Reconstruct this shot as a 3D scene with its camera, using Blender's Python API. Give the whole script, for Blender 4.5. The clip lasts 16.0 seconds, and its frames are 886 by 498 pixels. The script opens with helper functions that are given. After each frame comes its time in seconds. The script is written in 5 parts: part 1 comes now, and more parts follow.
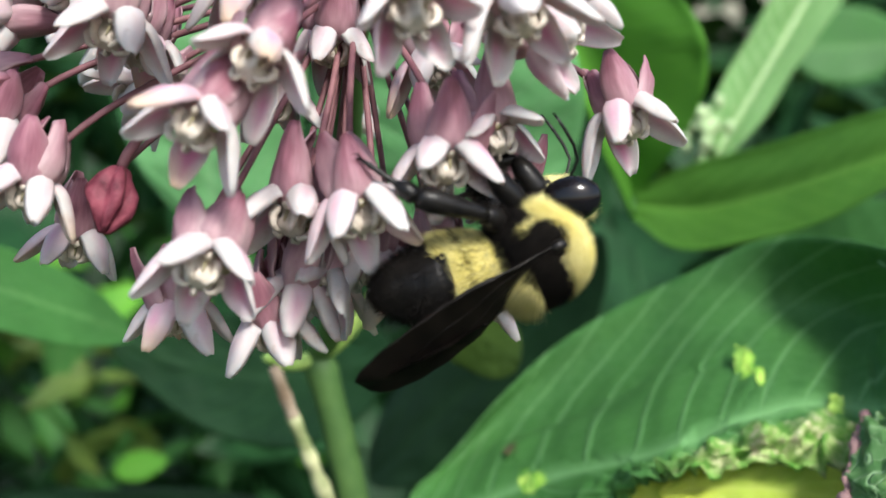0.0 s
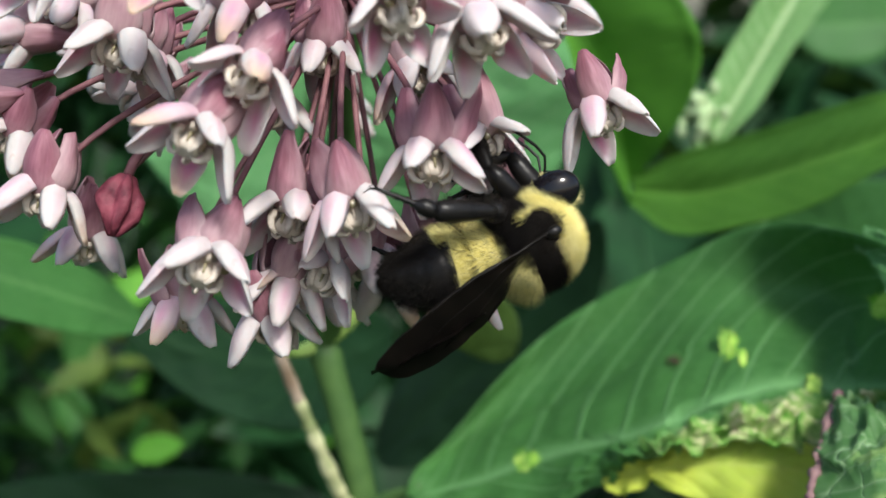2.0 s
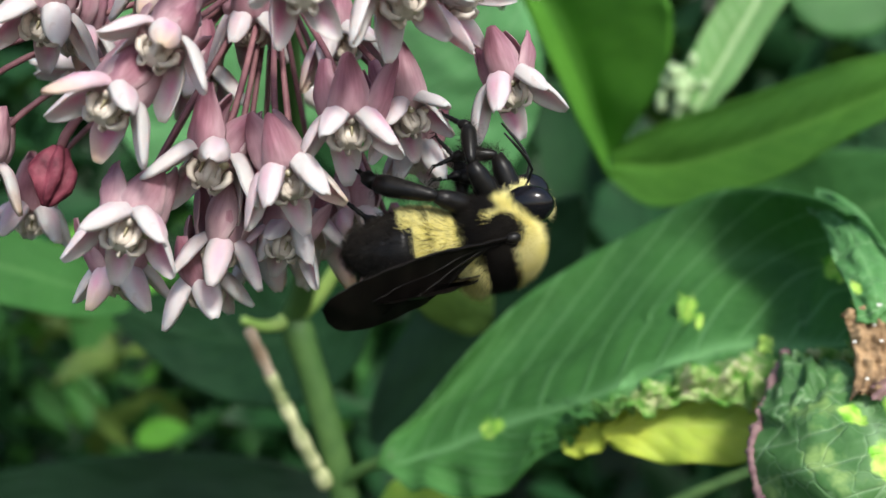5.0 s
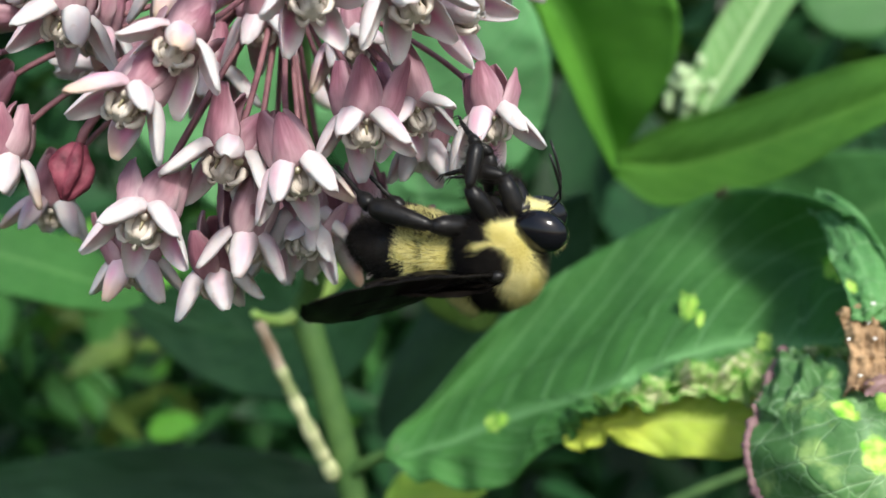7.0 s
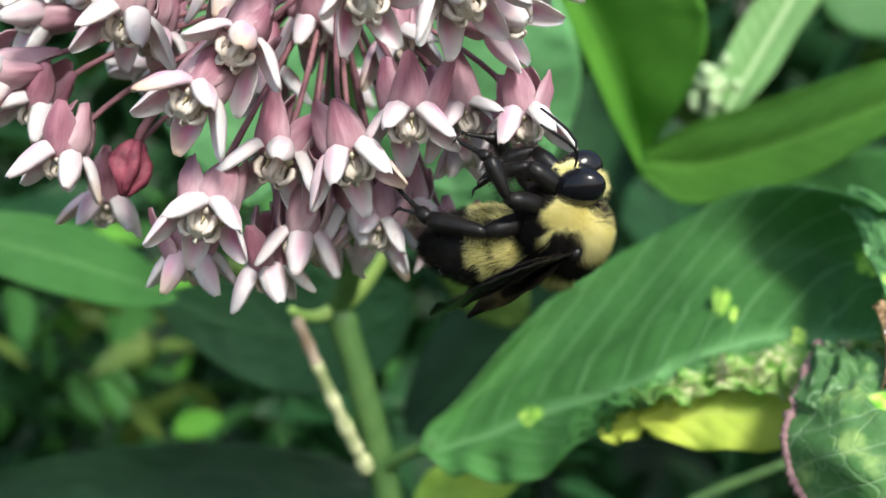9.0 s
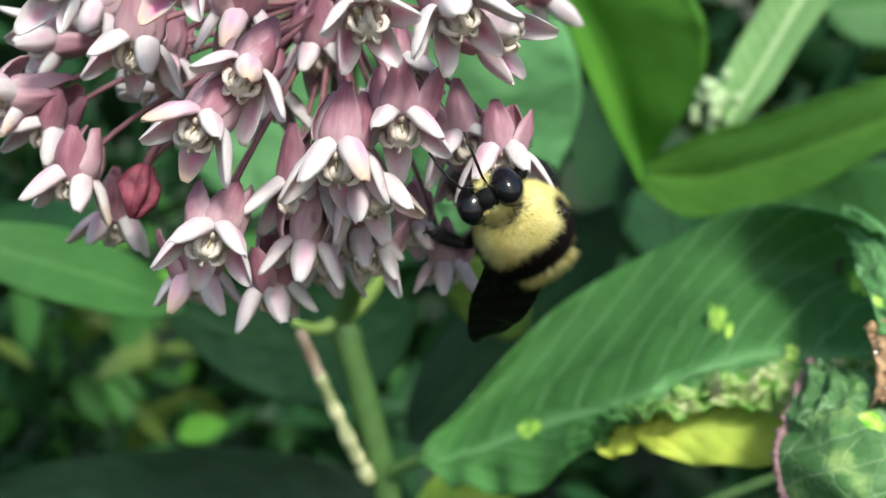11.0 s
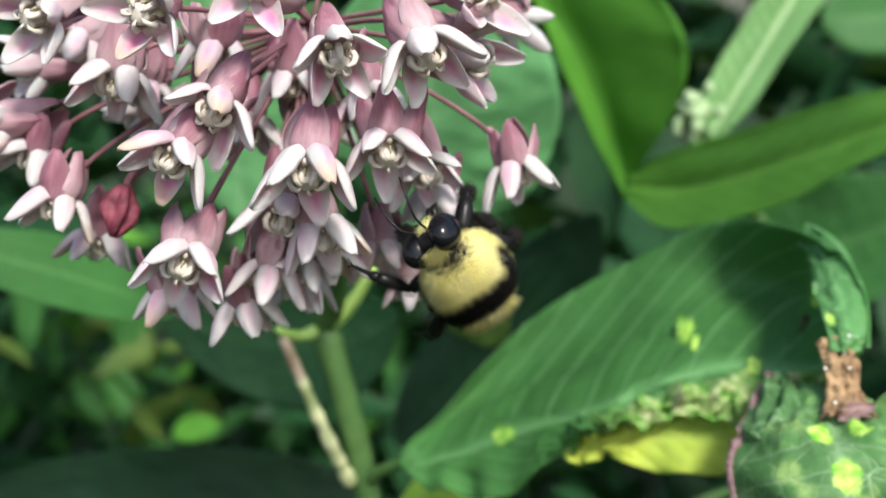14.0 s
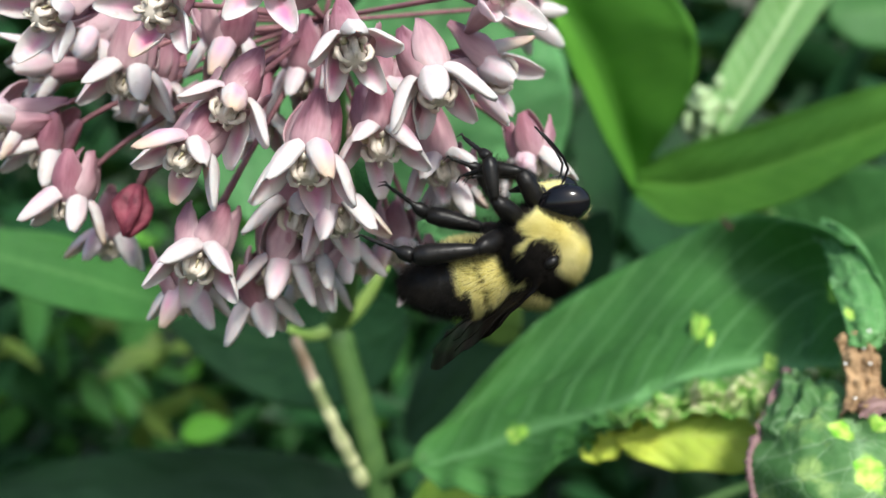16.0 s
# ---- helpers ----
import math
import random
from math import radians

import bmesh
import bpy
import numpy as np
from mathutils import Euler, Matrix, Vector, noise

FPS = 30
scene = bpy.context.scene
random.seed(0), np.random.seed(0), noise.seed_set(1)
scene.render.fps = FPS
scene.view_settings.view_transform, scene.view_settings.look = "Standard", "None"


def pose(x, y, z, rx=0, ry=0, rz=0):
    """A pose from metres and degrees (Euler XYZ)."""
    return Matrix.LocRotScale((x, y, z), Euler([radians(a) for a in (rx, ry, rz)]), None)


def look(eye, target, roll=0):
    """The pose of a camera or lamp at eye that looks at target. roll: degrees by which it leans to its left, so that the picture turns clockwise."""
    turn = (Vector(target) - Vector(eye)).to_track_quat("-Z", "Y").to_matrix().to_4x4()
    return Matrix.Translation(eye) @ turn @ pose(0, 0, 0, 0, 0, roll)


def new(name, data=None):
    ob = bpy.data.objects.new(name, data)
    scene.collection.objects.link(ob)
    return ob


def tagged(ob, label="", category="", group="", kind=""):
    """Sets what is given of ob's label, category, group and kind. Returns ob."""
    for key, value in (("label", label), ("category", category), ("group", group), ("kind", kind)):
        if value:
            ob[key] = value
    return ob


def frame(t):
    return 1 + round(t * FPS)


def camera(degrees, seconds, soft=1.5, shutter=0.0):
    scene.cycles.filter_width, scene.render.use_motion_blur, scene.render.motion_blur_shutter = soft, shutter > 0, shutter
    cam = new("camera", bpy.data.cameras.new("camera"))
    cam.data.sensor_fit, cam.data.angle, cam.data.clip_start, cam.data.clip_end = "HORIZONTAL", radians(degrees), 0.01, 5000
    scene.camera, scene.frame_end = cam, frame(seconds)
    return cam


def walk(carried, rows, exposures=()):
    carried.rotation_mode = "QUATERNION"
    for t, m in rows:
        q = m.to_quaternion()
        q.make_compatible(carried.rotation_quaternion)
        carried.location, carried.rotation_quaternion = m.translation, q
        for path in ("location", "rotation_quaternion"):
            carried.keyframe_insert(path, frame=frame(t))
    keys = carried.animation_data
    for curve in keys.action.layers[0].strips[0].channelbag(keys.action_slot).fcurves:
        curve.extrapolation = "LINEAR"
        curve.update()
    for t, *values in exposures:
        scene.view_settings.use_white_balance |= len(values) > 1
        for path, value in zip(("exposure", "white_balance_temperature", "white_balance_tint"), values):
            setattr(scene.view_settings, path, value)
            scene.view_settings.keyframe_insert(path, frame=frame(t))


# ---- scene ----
cam = camera(47.7, 16.0)
cam.data.dof.use_dof = True
cam.data.dof.focus_distance, cam.data.dof.aperture_fstop = 0.079, 30.0
METRES, EYE, TILT, LEAN, TURN = 0.08, 1.0, -12.0, 0.0, 0.0
ROWS = [
    (0.0, 0.0, 0.0, 0.0, 0.0, 0.0, -0.0),
    (0.5, 0.0492, -0.0147, 0.0361, 0.37, -0.01, 0.15),
    (1.0, 0.0136, -0.044, 0.0113, 0.42, -0.58, 0.41),
    (1.5, 0.0391, -0.0838, 0.0113, 0.69, -1.08, 0.67),
    (2.0, 0.0299, -0.071, 0.0159, 0.79, -1.08, 0.75),
    (2.5, 0.0318, -0.0854, 0.0146, 0.99, -1.25, 1.19),
    (3.0, 0.0316, -0.0882, 0.0184, 1.19, -1.48, 1.65),
    (3.5, 0.0529, -0.1076, 0.0107, 1.52, -1.56, 1.63),
    (4.0, 0.0837, -0.1109, 0.0081, 1.56, -1.53, 1.59),
    (4.5, 0.1156, -0.0962, -0.0122, 1.62, -1.73, 1.9),
    (7.0, 0.1349, -0.1319, -0.013, 2.5, -1.87, 1.56),
    (7.5, 0.1363, -0.1429, -0.0425, 2.6, -1.99, 1.37),
    (8.0, 0.1847, -0.1219, -0.054, 2.77, -1.99, 1.69),
    (8.5, 0.134, -0.1456, -0.027, 3.14, -1.93, 1.94),
    (9.0, 0.098, -0.16, -0.0193, 3.26, -1.77, 1.67),
    (11.5, 0.1155, -0.1929, 0.0081, 3.55, -1.59, 1.32),
    (12.0, 0.159, -0.1933, 0.0178, 3.56, -1.54, 1.29),
    (12.5, 0.1495, -0.2347, 0.0363, 3.49, -1.51, 0.92),
    (13.0, 0.1228, -0.2217, 0.0101, 3.69, -1.74, 0.89),
    (13.5, 0.1303, -0.234, 0.018, 3.64, -1.72, 0.83),
    (14.0, 0.1568, -0.2471, 0.03, 3.74, -1.73, 0.82),
    (14.5, 0.1308, -0.2551, 0.0316, 3.91, -1.81, 0.79),
    (15.0, 0.1476, -0.2266, 0.0024, 3.97, -1.98, 0.92),
    (15.5, 0.1768, -0.2404, 0.0285, 3.98, -1.89, 1.12),
    (16.0, 0.1427, -0.2355, 0.0283, 4.0, -1.8, 1.29),
]
walk(cam, [(t, pose(0, 0, EYE, TILT, LEAN, TURN) @ pose(METRES * x, METRES * y, METRES * z, 90 + pitch, roll, yaw)) for t, x, y, z, yaw, pitch, roll in ROWS],
     [(0.0, 0.82, 6450, 8.5), (0.5, 0.57, 6450, 8.5), (1.0, 0.52, 6450, 8.5), (2.5, 0.58, 6450, 8.5), (4.5, 0.58, 6450, 8.5), (7.0, 0.72, 6450, 8.5), (8.5, 0.88, 6450, 8.0), (11.5, 0.72, 6450, 7.0), (16.0, 0.72, 6450, 7.0)])

# ---- light ----
world = bpy.data.worlds.new("sky")
scene.world = world
world.use_nodes = True
wn = world.node_tree
sky = wn.nodes.new("ShaderNodeTexSky")
sky.sky_type, sky.sun_disc = "NISHITA", False
sky.sun_elevation, sky.sun_rotation = radians(50), radians(152)
sky.air_density, sky.dust_density = 1.2, 2.5
wn.links.new(sky.outputs[0], wn.nodes["Background"].inputs[0])
wn.nodes["Background"].inputs[1].default_value = 0.15
sun = new("sun", bpy.data.lights.new("sun", "SUN"))
sun.data.energy, sun.data.angle, sun.data.color = 3.3, radians(12), (1.0, 0.97, 0.92)
sun.matrix_world = look((0.45, -0.85, 1.15), (0, 0, 0))

mm = 0.001


# ---- materials ----
def material(name, rough=0.6, spec=0.4):
    m = bpy.data.materials.new(name)
    m.use_nodes = True
    b = m.node_tree.nodes["Principled BSDF"]
    b.inputs["Roughness"].default_value = rough
    b.inputs["Specular IOR Level"].default_value = spec
    return m, m.node_tree, b


def link(nt, a, b):
    nt.links.new(a, b)


def value(nt, op, a, b=None, clamp=False):
    n = nt.nodes.new("ShaderNodeMath")
    n.operation, n.use_clamp = op, clamp
    for i, v in enumerate((a, b)):
        if v is None:
            continue
        if isinstance(v, (int, float)):
            n.inputs[i].default_value = v
        else:
            nt.links.new(v, n.inputs[i])
    return n.outputs[0]


def ramp(nt, fac, stops):
    n = nt.nodes.new("ShaderNodeValToRGB")
    e = n.color_ramp.elements
    while len(e) < len(stops):
        e.new(0.5)
    for k, (p, c) in zip(e, stops):
        k.position, k.color = p, (*c, 1)
    nt.links.new(fac, n.inputs[0])
    return n.outputs[0]


def blend(nt, fac, a, b, how="MIX"):
    n = nt.nodes.new("ShaderNodeMix")
    n.data_type, n.blend_type = "RGBA", how
    for i, v in ((0, fac), (6, a), (7, b)):
        if isinstance(v, (int, float)):
            n.inputs[i].default_value = v
        elif isinstance(v, tuple):
            n.inputs[i].default_value = (*v, 1)
        else:
            nt.links.new(v, n.inputs[i])
    return n.outputs[2]


def noise_of(nt, scale, detail=3.0, rough=0.5, coords="Object"):
    tc = nt.nodes.new("ShaderNodeTexCoord")
    n = nt.nodes.new("ShaderNodeTexNoise")
    n.inputs["Scale"].default_value, n.inputs["Detail"].default_value, n.inputs["Roughness"].default_value = scale, detail, rough
    nt.links.new(tc.outputs[coords], n.inputs["Vector"])
    return n.outputs[0]


def bump(nt, b, height, strength, distance):
    n = nt.nodes.new("ShaderNodeBump")
    n.inputs["Strength"].default_value, n.inputs["Distance"].default_value = strength, distance
    nt.links.new(height, n.inputs["Height"])
    nt.links.new(n.outputs[0], b.inputs["Normal"])


def let_through(nt, b, color, amount):
    """Mixes a translucent layer into the surface: light that comes through a leaf or petal."""
    tr = nt.nodes.new("ShaderNodeBsdfTranslucent")
    if isinstance(color, tuple):
        tr.inputs[0].default_value = (*color, 1)
    else:
        nt.links.new(color, tr.inputs[0])
    mix = nt.nodes.new("ShaderNodeMixShader")
    mix.inputs[0].default_value = amount
    nt.links.new(b.outputs[0], mix.inputs[1])
    nt.links.new(tr.outputs[0], mix.inputs[2])
    nt.links.new(mix.outputs[0], nt.nodes["Material Output"].inputs[0])


def uv_parts(nt):
    tc = nt.nodes.new("ShaderNodeTexCoord")
    s = nt.nodes.new("ShaderNodeSeparateXYZ")
    nt.links.new(tc.outputs["UV"], s.inputs[0])
    return s.outputs[0], s.outputs[1]


def leaf_material(name, base, dark, vein, veins=17, strength=0.6, eaten=False, spots=(), mottle=0.0, through_color=(0.13, 0.36, 0.04), amount=0.2, nerves=False):
    m, nt, b = material(name, 0.5, 0.16)
    u, v = uv_parts(nt)
    side = value(nt, "ABSOLUTE", value(nt, "SUBTRACT", v, 0.5))
    wob = value(nt, "MULTIPLY", value(nt, "SUBTRACT", noise_of(nt, 70, 2), 0.5), 0.012)
    along = value(nt, "ADD", value(nt, "SUBTRACT", u, value(nt, "MULTIPLY", value(nt, "POWER", side, 1.3), 0.62)), wob)
    saw = value(nt, "ABSOLUTE", value(nt, "SUBTRACT", value(nt, "FRACT", value(nt, "MULTIPLY", along, float(veins))), 0.5))
    lateral = value(nt, "POWER", value(nt, "SUBTRACT", 1.0, value(nt, "MULTIPLY", saw, 2.0), True), 15.0)
    mid = value(nt, "POWER", value(nt, "SUBTRACT", 1.0, value(nt, "MULTIPLY", side, 14.0), True), 2.0)
    net = nt.nodes.new("ShaderNodeTexVoronoi")
    net.feature = "DISTANCE_TO_EDGE"
    net.inputs["Scale"].default_value = 330
    tc = nt.nodes.new("ShaderNodeTexCoord")
    nt.links.new(tc.outputs["Object"], net.inputs["Vector"])
    fine = value(nt, "MULTIPLY", value(nt, "SUBTRACT", 0.10, net.outputs[0], True), 4.0)
    veinness = value(nt, "ADD", value(nt, "MULTIPLY", value(nt, "MAXIMUM", lateral, mid), strength), value(nt, "MULTIPLY", fine, 0.16), True)
    if nerves:
        for scale, width, share in ((80, 0.016, 0.6), (230, 0.035, 0.3)):
            mesh_veins = nt.nodes.new("ShaderNodeTexVoronoi")
            mesh_veins.feature = "DISTANCE_TO_EDGE"
            mesh_veins.inputs["Scale"].default_value = scale
            warp = nt.nodes.new("ShaderNodeVectorMath")
            warp.operation = "ADD"
            cloud = nt.nodes.new("ShaderNodeTexNoise")
            cloud.inputs["Scale"].default_value = scale * 1.3
            shift = nt.nodes.new("ShaderNodeVectorMath")
            shift.operation = "SCALE"
            shift.inputs[3].default_value = 0.9 / scale
            nt.links.new(tc.outputs["Object"], cloud.inputs["Vector"])
            nt.links.new(cloud.outputs[1], shift.inputs[0])
            nt.links.new(tc.outputs["Object"], warp.inputs[0])
            nt.links.new(shift.outputs[0], warp.inputs[1])
            nt.links.new(warp.outputs[0], mesh_veins.inputs["Vector"])
            veinness = value(nt, "ADD", veinness, value(nt, "MULTIPLY", value(nt, "SUBTRACT", 1.0, value(nt, "DIVIDE", mesh_veins.outputs[0], width), True), share), True)
    ground = ramp(nt, noise_of(nt, 48, 5, 0.55), ((0.36, dark), (0.64, base)))
    ground = blend(nt, value(nt, "MULTIPLY", noise_of(nt, 900, 2), 0.25), ground, vein)
    color = blend(nt, veinness, ground, vein)
    if eaten:
        rag = noise_of(nt, 260, 4, 0.65)
        edge = value(nt, "MULTIPLY", value(nt, "MULTIPLY", value(nt, "ADD", value(nt, "SUBTRACT", 0.43, v), value(nt, "MULTIPLY", value(nt, "SUBTRACT", rag, 0.5), 0.5)), 9.0, True), value(nt, "MULTIPLY", value(nt, "SUBTRACT", u, 0.45), 9.0, True), True)
        tan_or_lime = ramp(nt, noise_of(nt, 420, 4, 0.7), ((0.32, (0.06, 0.22, 0.03)), (0.44, (0.15, 0.32, 0.06)), (0.55, (0.33, 0.44, 0.16)), (0.65, (0.55, 0.52, 0.34)), (0.78, (0.16, 0.11, 0.05))))
        color = blend(nt, edge, color, tan_or_lime)
    for u0, v0, ru, rv in spots:
        du = value(nt, "DIVIDE", value(nt, "SUBTRACT", u, u0), ru)
        dv = value(nt, "DIVIDE", value(nt, "SUBTRACT", v, v0), rv)
        away = value(nt, "SQRT", value(nt, "ADD", value(nt, "MULTIPLY", du, du), value(nt, "MULTIPLY", dv, dv)))
        near = value(nt, "SUBTRACT", value(nt, "ADD", 1.0, value(nt, "MULTIPLY", value(nt, "SUBTRACT", noise_of(nt, 500, 3, 0.6), 0.5), 1.6)), away)
        lime = ramp(nt, noise_of(nt, 650, 3), ((0.35, (0.16, 0.46, 0.03)), (0.62, (0.50, 0.72, 0.14))))
        color = blend(nt, value(nt, "MULTIPLY", near, 3.5, True), color, lime)
    if mottle:
        spot = value(nt, "MULTIPLY", value(nt, "SUBTRACT", noise_of(nt, 240, 4, 0.6), 0.60 - 0.1 * mottle), 7.0, True)
        color = blend(nt, value(nt, "MULTIPLY", spot, mottle), color, (0.50, 0.68, 0.21))
    link(nt, color, b.inputs["Base Color"])
    bump(nt, b, value(nt, "ADD", value(nt, "MULTIPLY", veinness, -1.0), value(nt, "MULTIPLY", noise_of(nt, 300, 3), 0.6)), 0.5, 0.0006)
    let_through(nt, b, through_color, amount)
    return m


MAT_LEAF = leaf_material("leaf_green", (0.036, 0.135, 0.030), (0.022, 0.090, 0.020), (0.11, 0.25, 0.08))
# Darkened leaf green: the shade on the plants behind is painted into the colour.
MAT_LEAF_SHADE = leaf_material("leaf_green_painted_shade", (0.011, 0.048, 0.014), (0.005, 0.024, 0.008), (0.028, 0.085, 0.03), 9, 0.3, through_color=(0.06, 0.14, 0.02), amount=0.12)
MAT_LEAF_EATEN = leaf_material("leaf_green_chewed", (0.042, 0.150, 0.028), (0.020, 0.085, 0.016), (0.17, 0.36, 0.14), 13, strength=0.75, eaten=True, spots=((0.645, 0.66, 0.014, 0.045), (0.665, 0.61, 0.008, 0.03), (0.27, 0.50, 0.024, 0.06), (0.88, 0.82, 0.03, 0.06), (0.945, 0.74, 0.02, 0.10)))
MAT_LEAF_CURL = leaf_material("leaf_curled_green", (0.062, 0.190, 0.038), (0.028, 0.100, 0.022), (0.30, 0.46, 0.24), 7, strength=0.5, mottle=0.4, spots=((0.20, 0.44, 0.05, 0.05), (0.17, 0.60, 0.035, 0.06), (0.40, 0.50, 0.10, 0.06)), nerves=True)
MAT_LEAF_FOLD = leaf_material("leaf_turned_margin", (0.075, 0.235, 0.060), (0.045, 0.165, 0.040), (0.30, 0.50, 0.24), 9, strength=0.2, spots=((0.62, 0.16, 0.07, 0.12),), nerves=True)
# Brighter olive copy for lit leaves: the sunlight is part of the colour.
MAT_LEAF_SUNNY = leaf_material("leaf_olive_painted_sun", (0.075, 0.125, 0.022), (0.032, 0.070, 0.015), (0.13, 0.17, 0.05), 9, 0.3, through_color=(0.14, 0.22, 0.025), amount=0.25)
# Half-shaded leaf copy: the dimness behind the stem is in the base colour.
MAT_LEAF_HALF = leaf_material("leaf_green_half_shaded", (0.0075, 0.033, 0.010), (0.004, 0.018, 0.006), (0.025, 0.066, 0.025), 9, 0.4, through_color=(0.05, 0.12, 0.02), amount=0.1)
MAT_LEAF_OLIVE = leaf_material("leaf_olive_green", (0.050, 0.150, 0.018), (0.034, 0.112, 0.014), (0.13, 0.29, 0.05), 12, 0.5, through_color=(0.14, 0.34, 0.03), amount=0.25)
MAT_LEAF_TALL = leaf_material("leaf_tall_green", (0.10, 0.29, 0.035), (0.07, 0.22, 0.026), (0.05, 0.15, 0.02), 14, 0.6, through_color=(0.13, 0.32, 0.04), amount=0.25)
# Olive leaf with the shade it sits in mixed into the colour.
MAT_LEAF_DIM = leaf_material("leaf_olive_shade_color", (0.045, 0.085, 0.014), (0.028, 0.06, 0.010), (0.06, 0.11, 0.03), 9, 0.3, through_color=(0.12, 0.20, 0.02), amount=0.2)
# Nearly black leaf copy: deep shade by the stem put into the colour.
MAT_LEAF_DEEP = leaf_material("leaf_deep_shade_color", (0.005, 0.020, 0.007), (0.002, 0.010, 0.004), (0.012, 0.038, 0.014), 9, 0.3, through_color=(0.03, 0.08, 0.015), amount=0.08)
MAT_LEAF_BLUE = leaf_material("leaf_bluish_green", (0.14, 0.37, 0.14), (0.10, 0.30, 0.105), (0.28, 0.50, 0.25), 12, 0.4, through_color=(0.15, 0.40, 0.10), amount=0.3)
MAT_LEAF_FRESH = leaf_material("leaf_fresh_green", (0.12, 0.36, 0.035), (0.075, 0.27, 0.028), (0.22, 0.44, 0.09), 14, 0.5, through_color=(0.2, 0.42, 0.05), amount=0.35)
MAT_LEAF_PALE = leaf_material("leaf_pale_green", (0.125, 0.30, 0.085), (0.085, 0.23, 0.06), (0.48, 0.60, 0.34), 12, 0.8, amount=0.3)
MAT_LEAF_YELLOW = leaf_material("leaf_yellowing", (0.52, 0.60, 0.07), (0.24, 0.46, 0.06), (0.58, 0.62, 0.20), 9, 0.3, through_color=(0.48, 0.60, 0.06), amount=0.4)


def plain(name, c1, c2, scale, rough=0.6, spec=0.4, relief=0.0, detail=4.0):
    m, nt, b = material(name, rough, spec)
    n = noise_of(nt, scale, detail)
    link(nt, ramp(nt, n, ((0.3, c1), (0.7, c2))), b.inputs["Base Color"])
    if relief:
        bump(nt, b, n, 0.6, relief)
    return m


MAT_STEM = plain("stem_green", (0.036, 0.088, 0.022), (0.068, 0.135, 0.036), 250, 0.55, 0.3, 0.0002)
MAT_STALK = plain("stalk_pale", (0.15, 0.20, 0.07), (0.66, 0.66, 0.38), 210, 0.6, 0.3, 0.0002, 2.0)
MAT_STALK_DRY = plain("stalk_dry", (0.20, 0.14, 0.09), (0.42, 0.33, 0.25), 300, 0.7, 0.2, 0.0002)
MAT_NODE = plain("node_lime", (0.30, 0.48, 0.10), (0.42, 0.56, 0.18), 300, 0.6, 0.3)
MAT_PEDICEL = plain("pedicel_mauve", (0.13, 0.05, 0.065), (0.23, 0.11, 0.115), 600, 0.6, 0.3)
MAT_BUD = plain("bud_crimson", (0.07, 0.010, 0.020), (0.25, 0.06, 0.085), 700, 0.6, 0.25, 0.0004)
MAT_BROWN = plain("dead_leaf_brown", (0.07, 0.035, 0.018), (0.46, 0.31, 0.17), 300, 0.85, 0.15, 0.0006, 7.0)
MAT_LIME = plain("chewed_lime", (0.10, 0.28, 0.03), (0.34, 0.50, 0.10), 700, 0.6, 0.3, 0.0004)
MAT_PURPLE = plain("leaf_edge_purple", (0.09, 0.04, 0.055), (0.30, 0.19, 0.17), 300, 0.6, 0.3)
MAT_PALEBUD = plain("bud_pale_green", (0.24, 0.38, 0.17), (0.42, 0.52, 0.30), 500, 0.6, 0.3)
# Soil nearly black, with the shade under the plants included in its colour.
MAT_SOIL = plain("soil_shade_color", (0.012, 0.02, 0.01), (0.03, 0.05, 0.02), 9, 0.95, 0.1, 0.01)


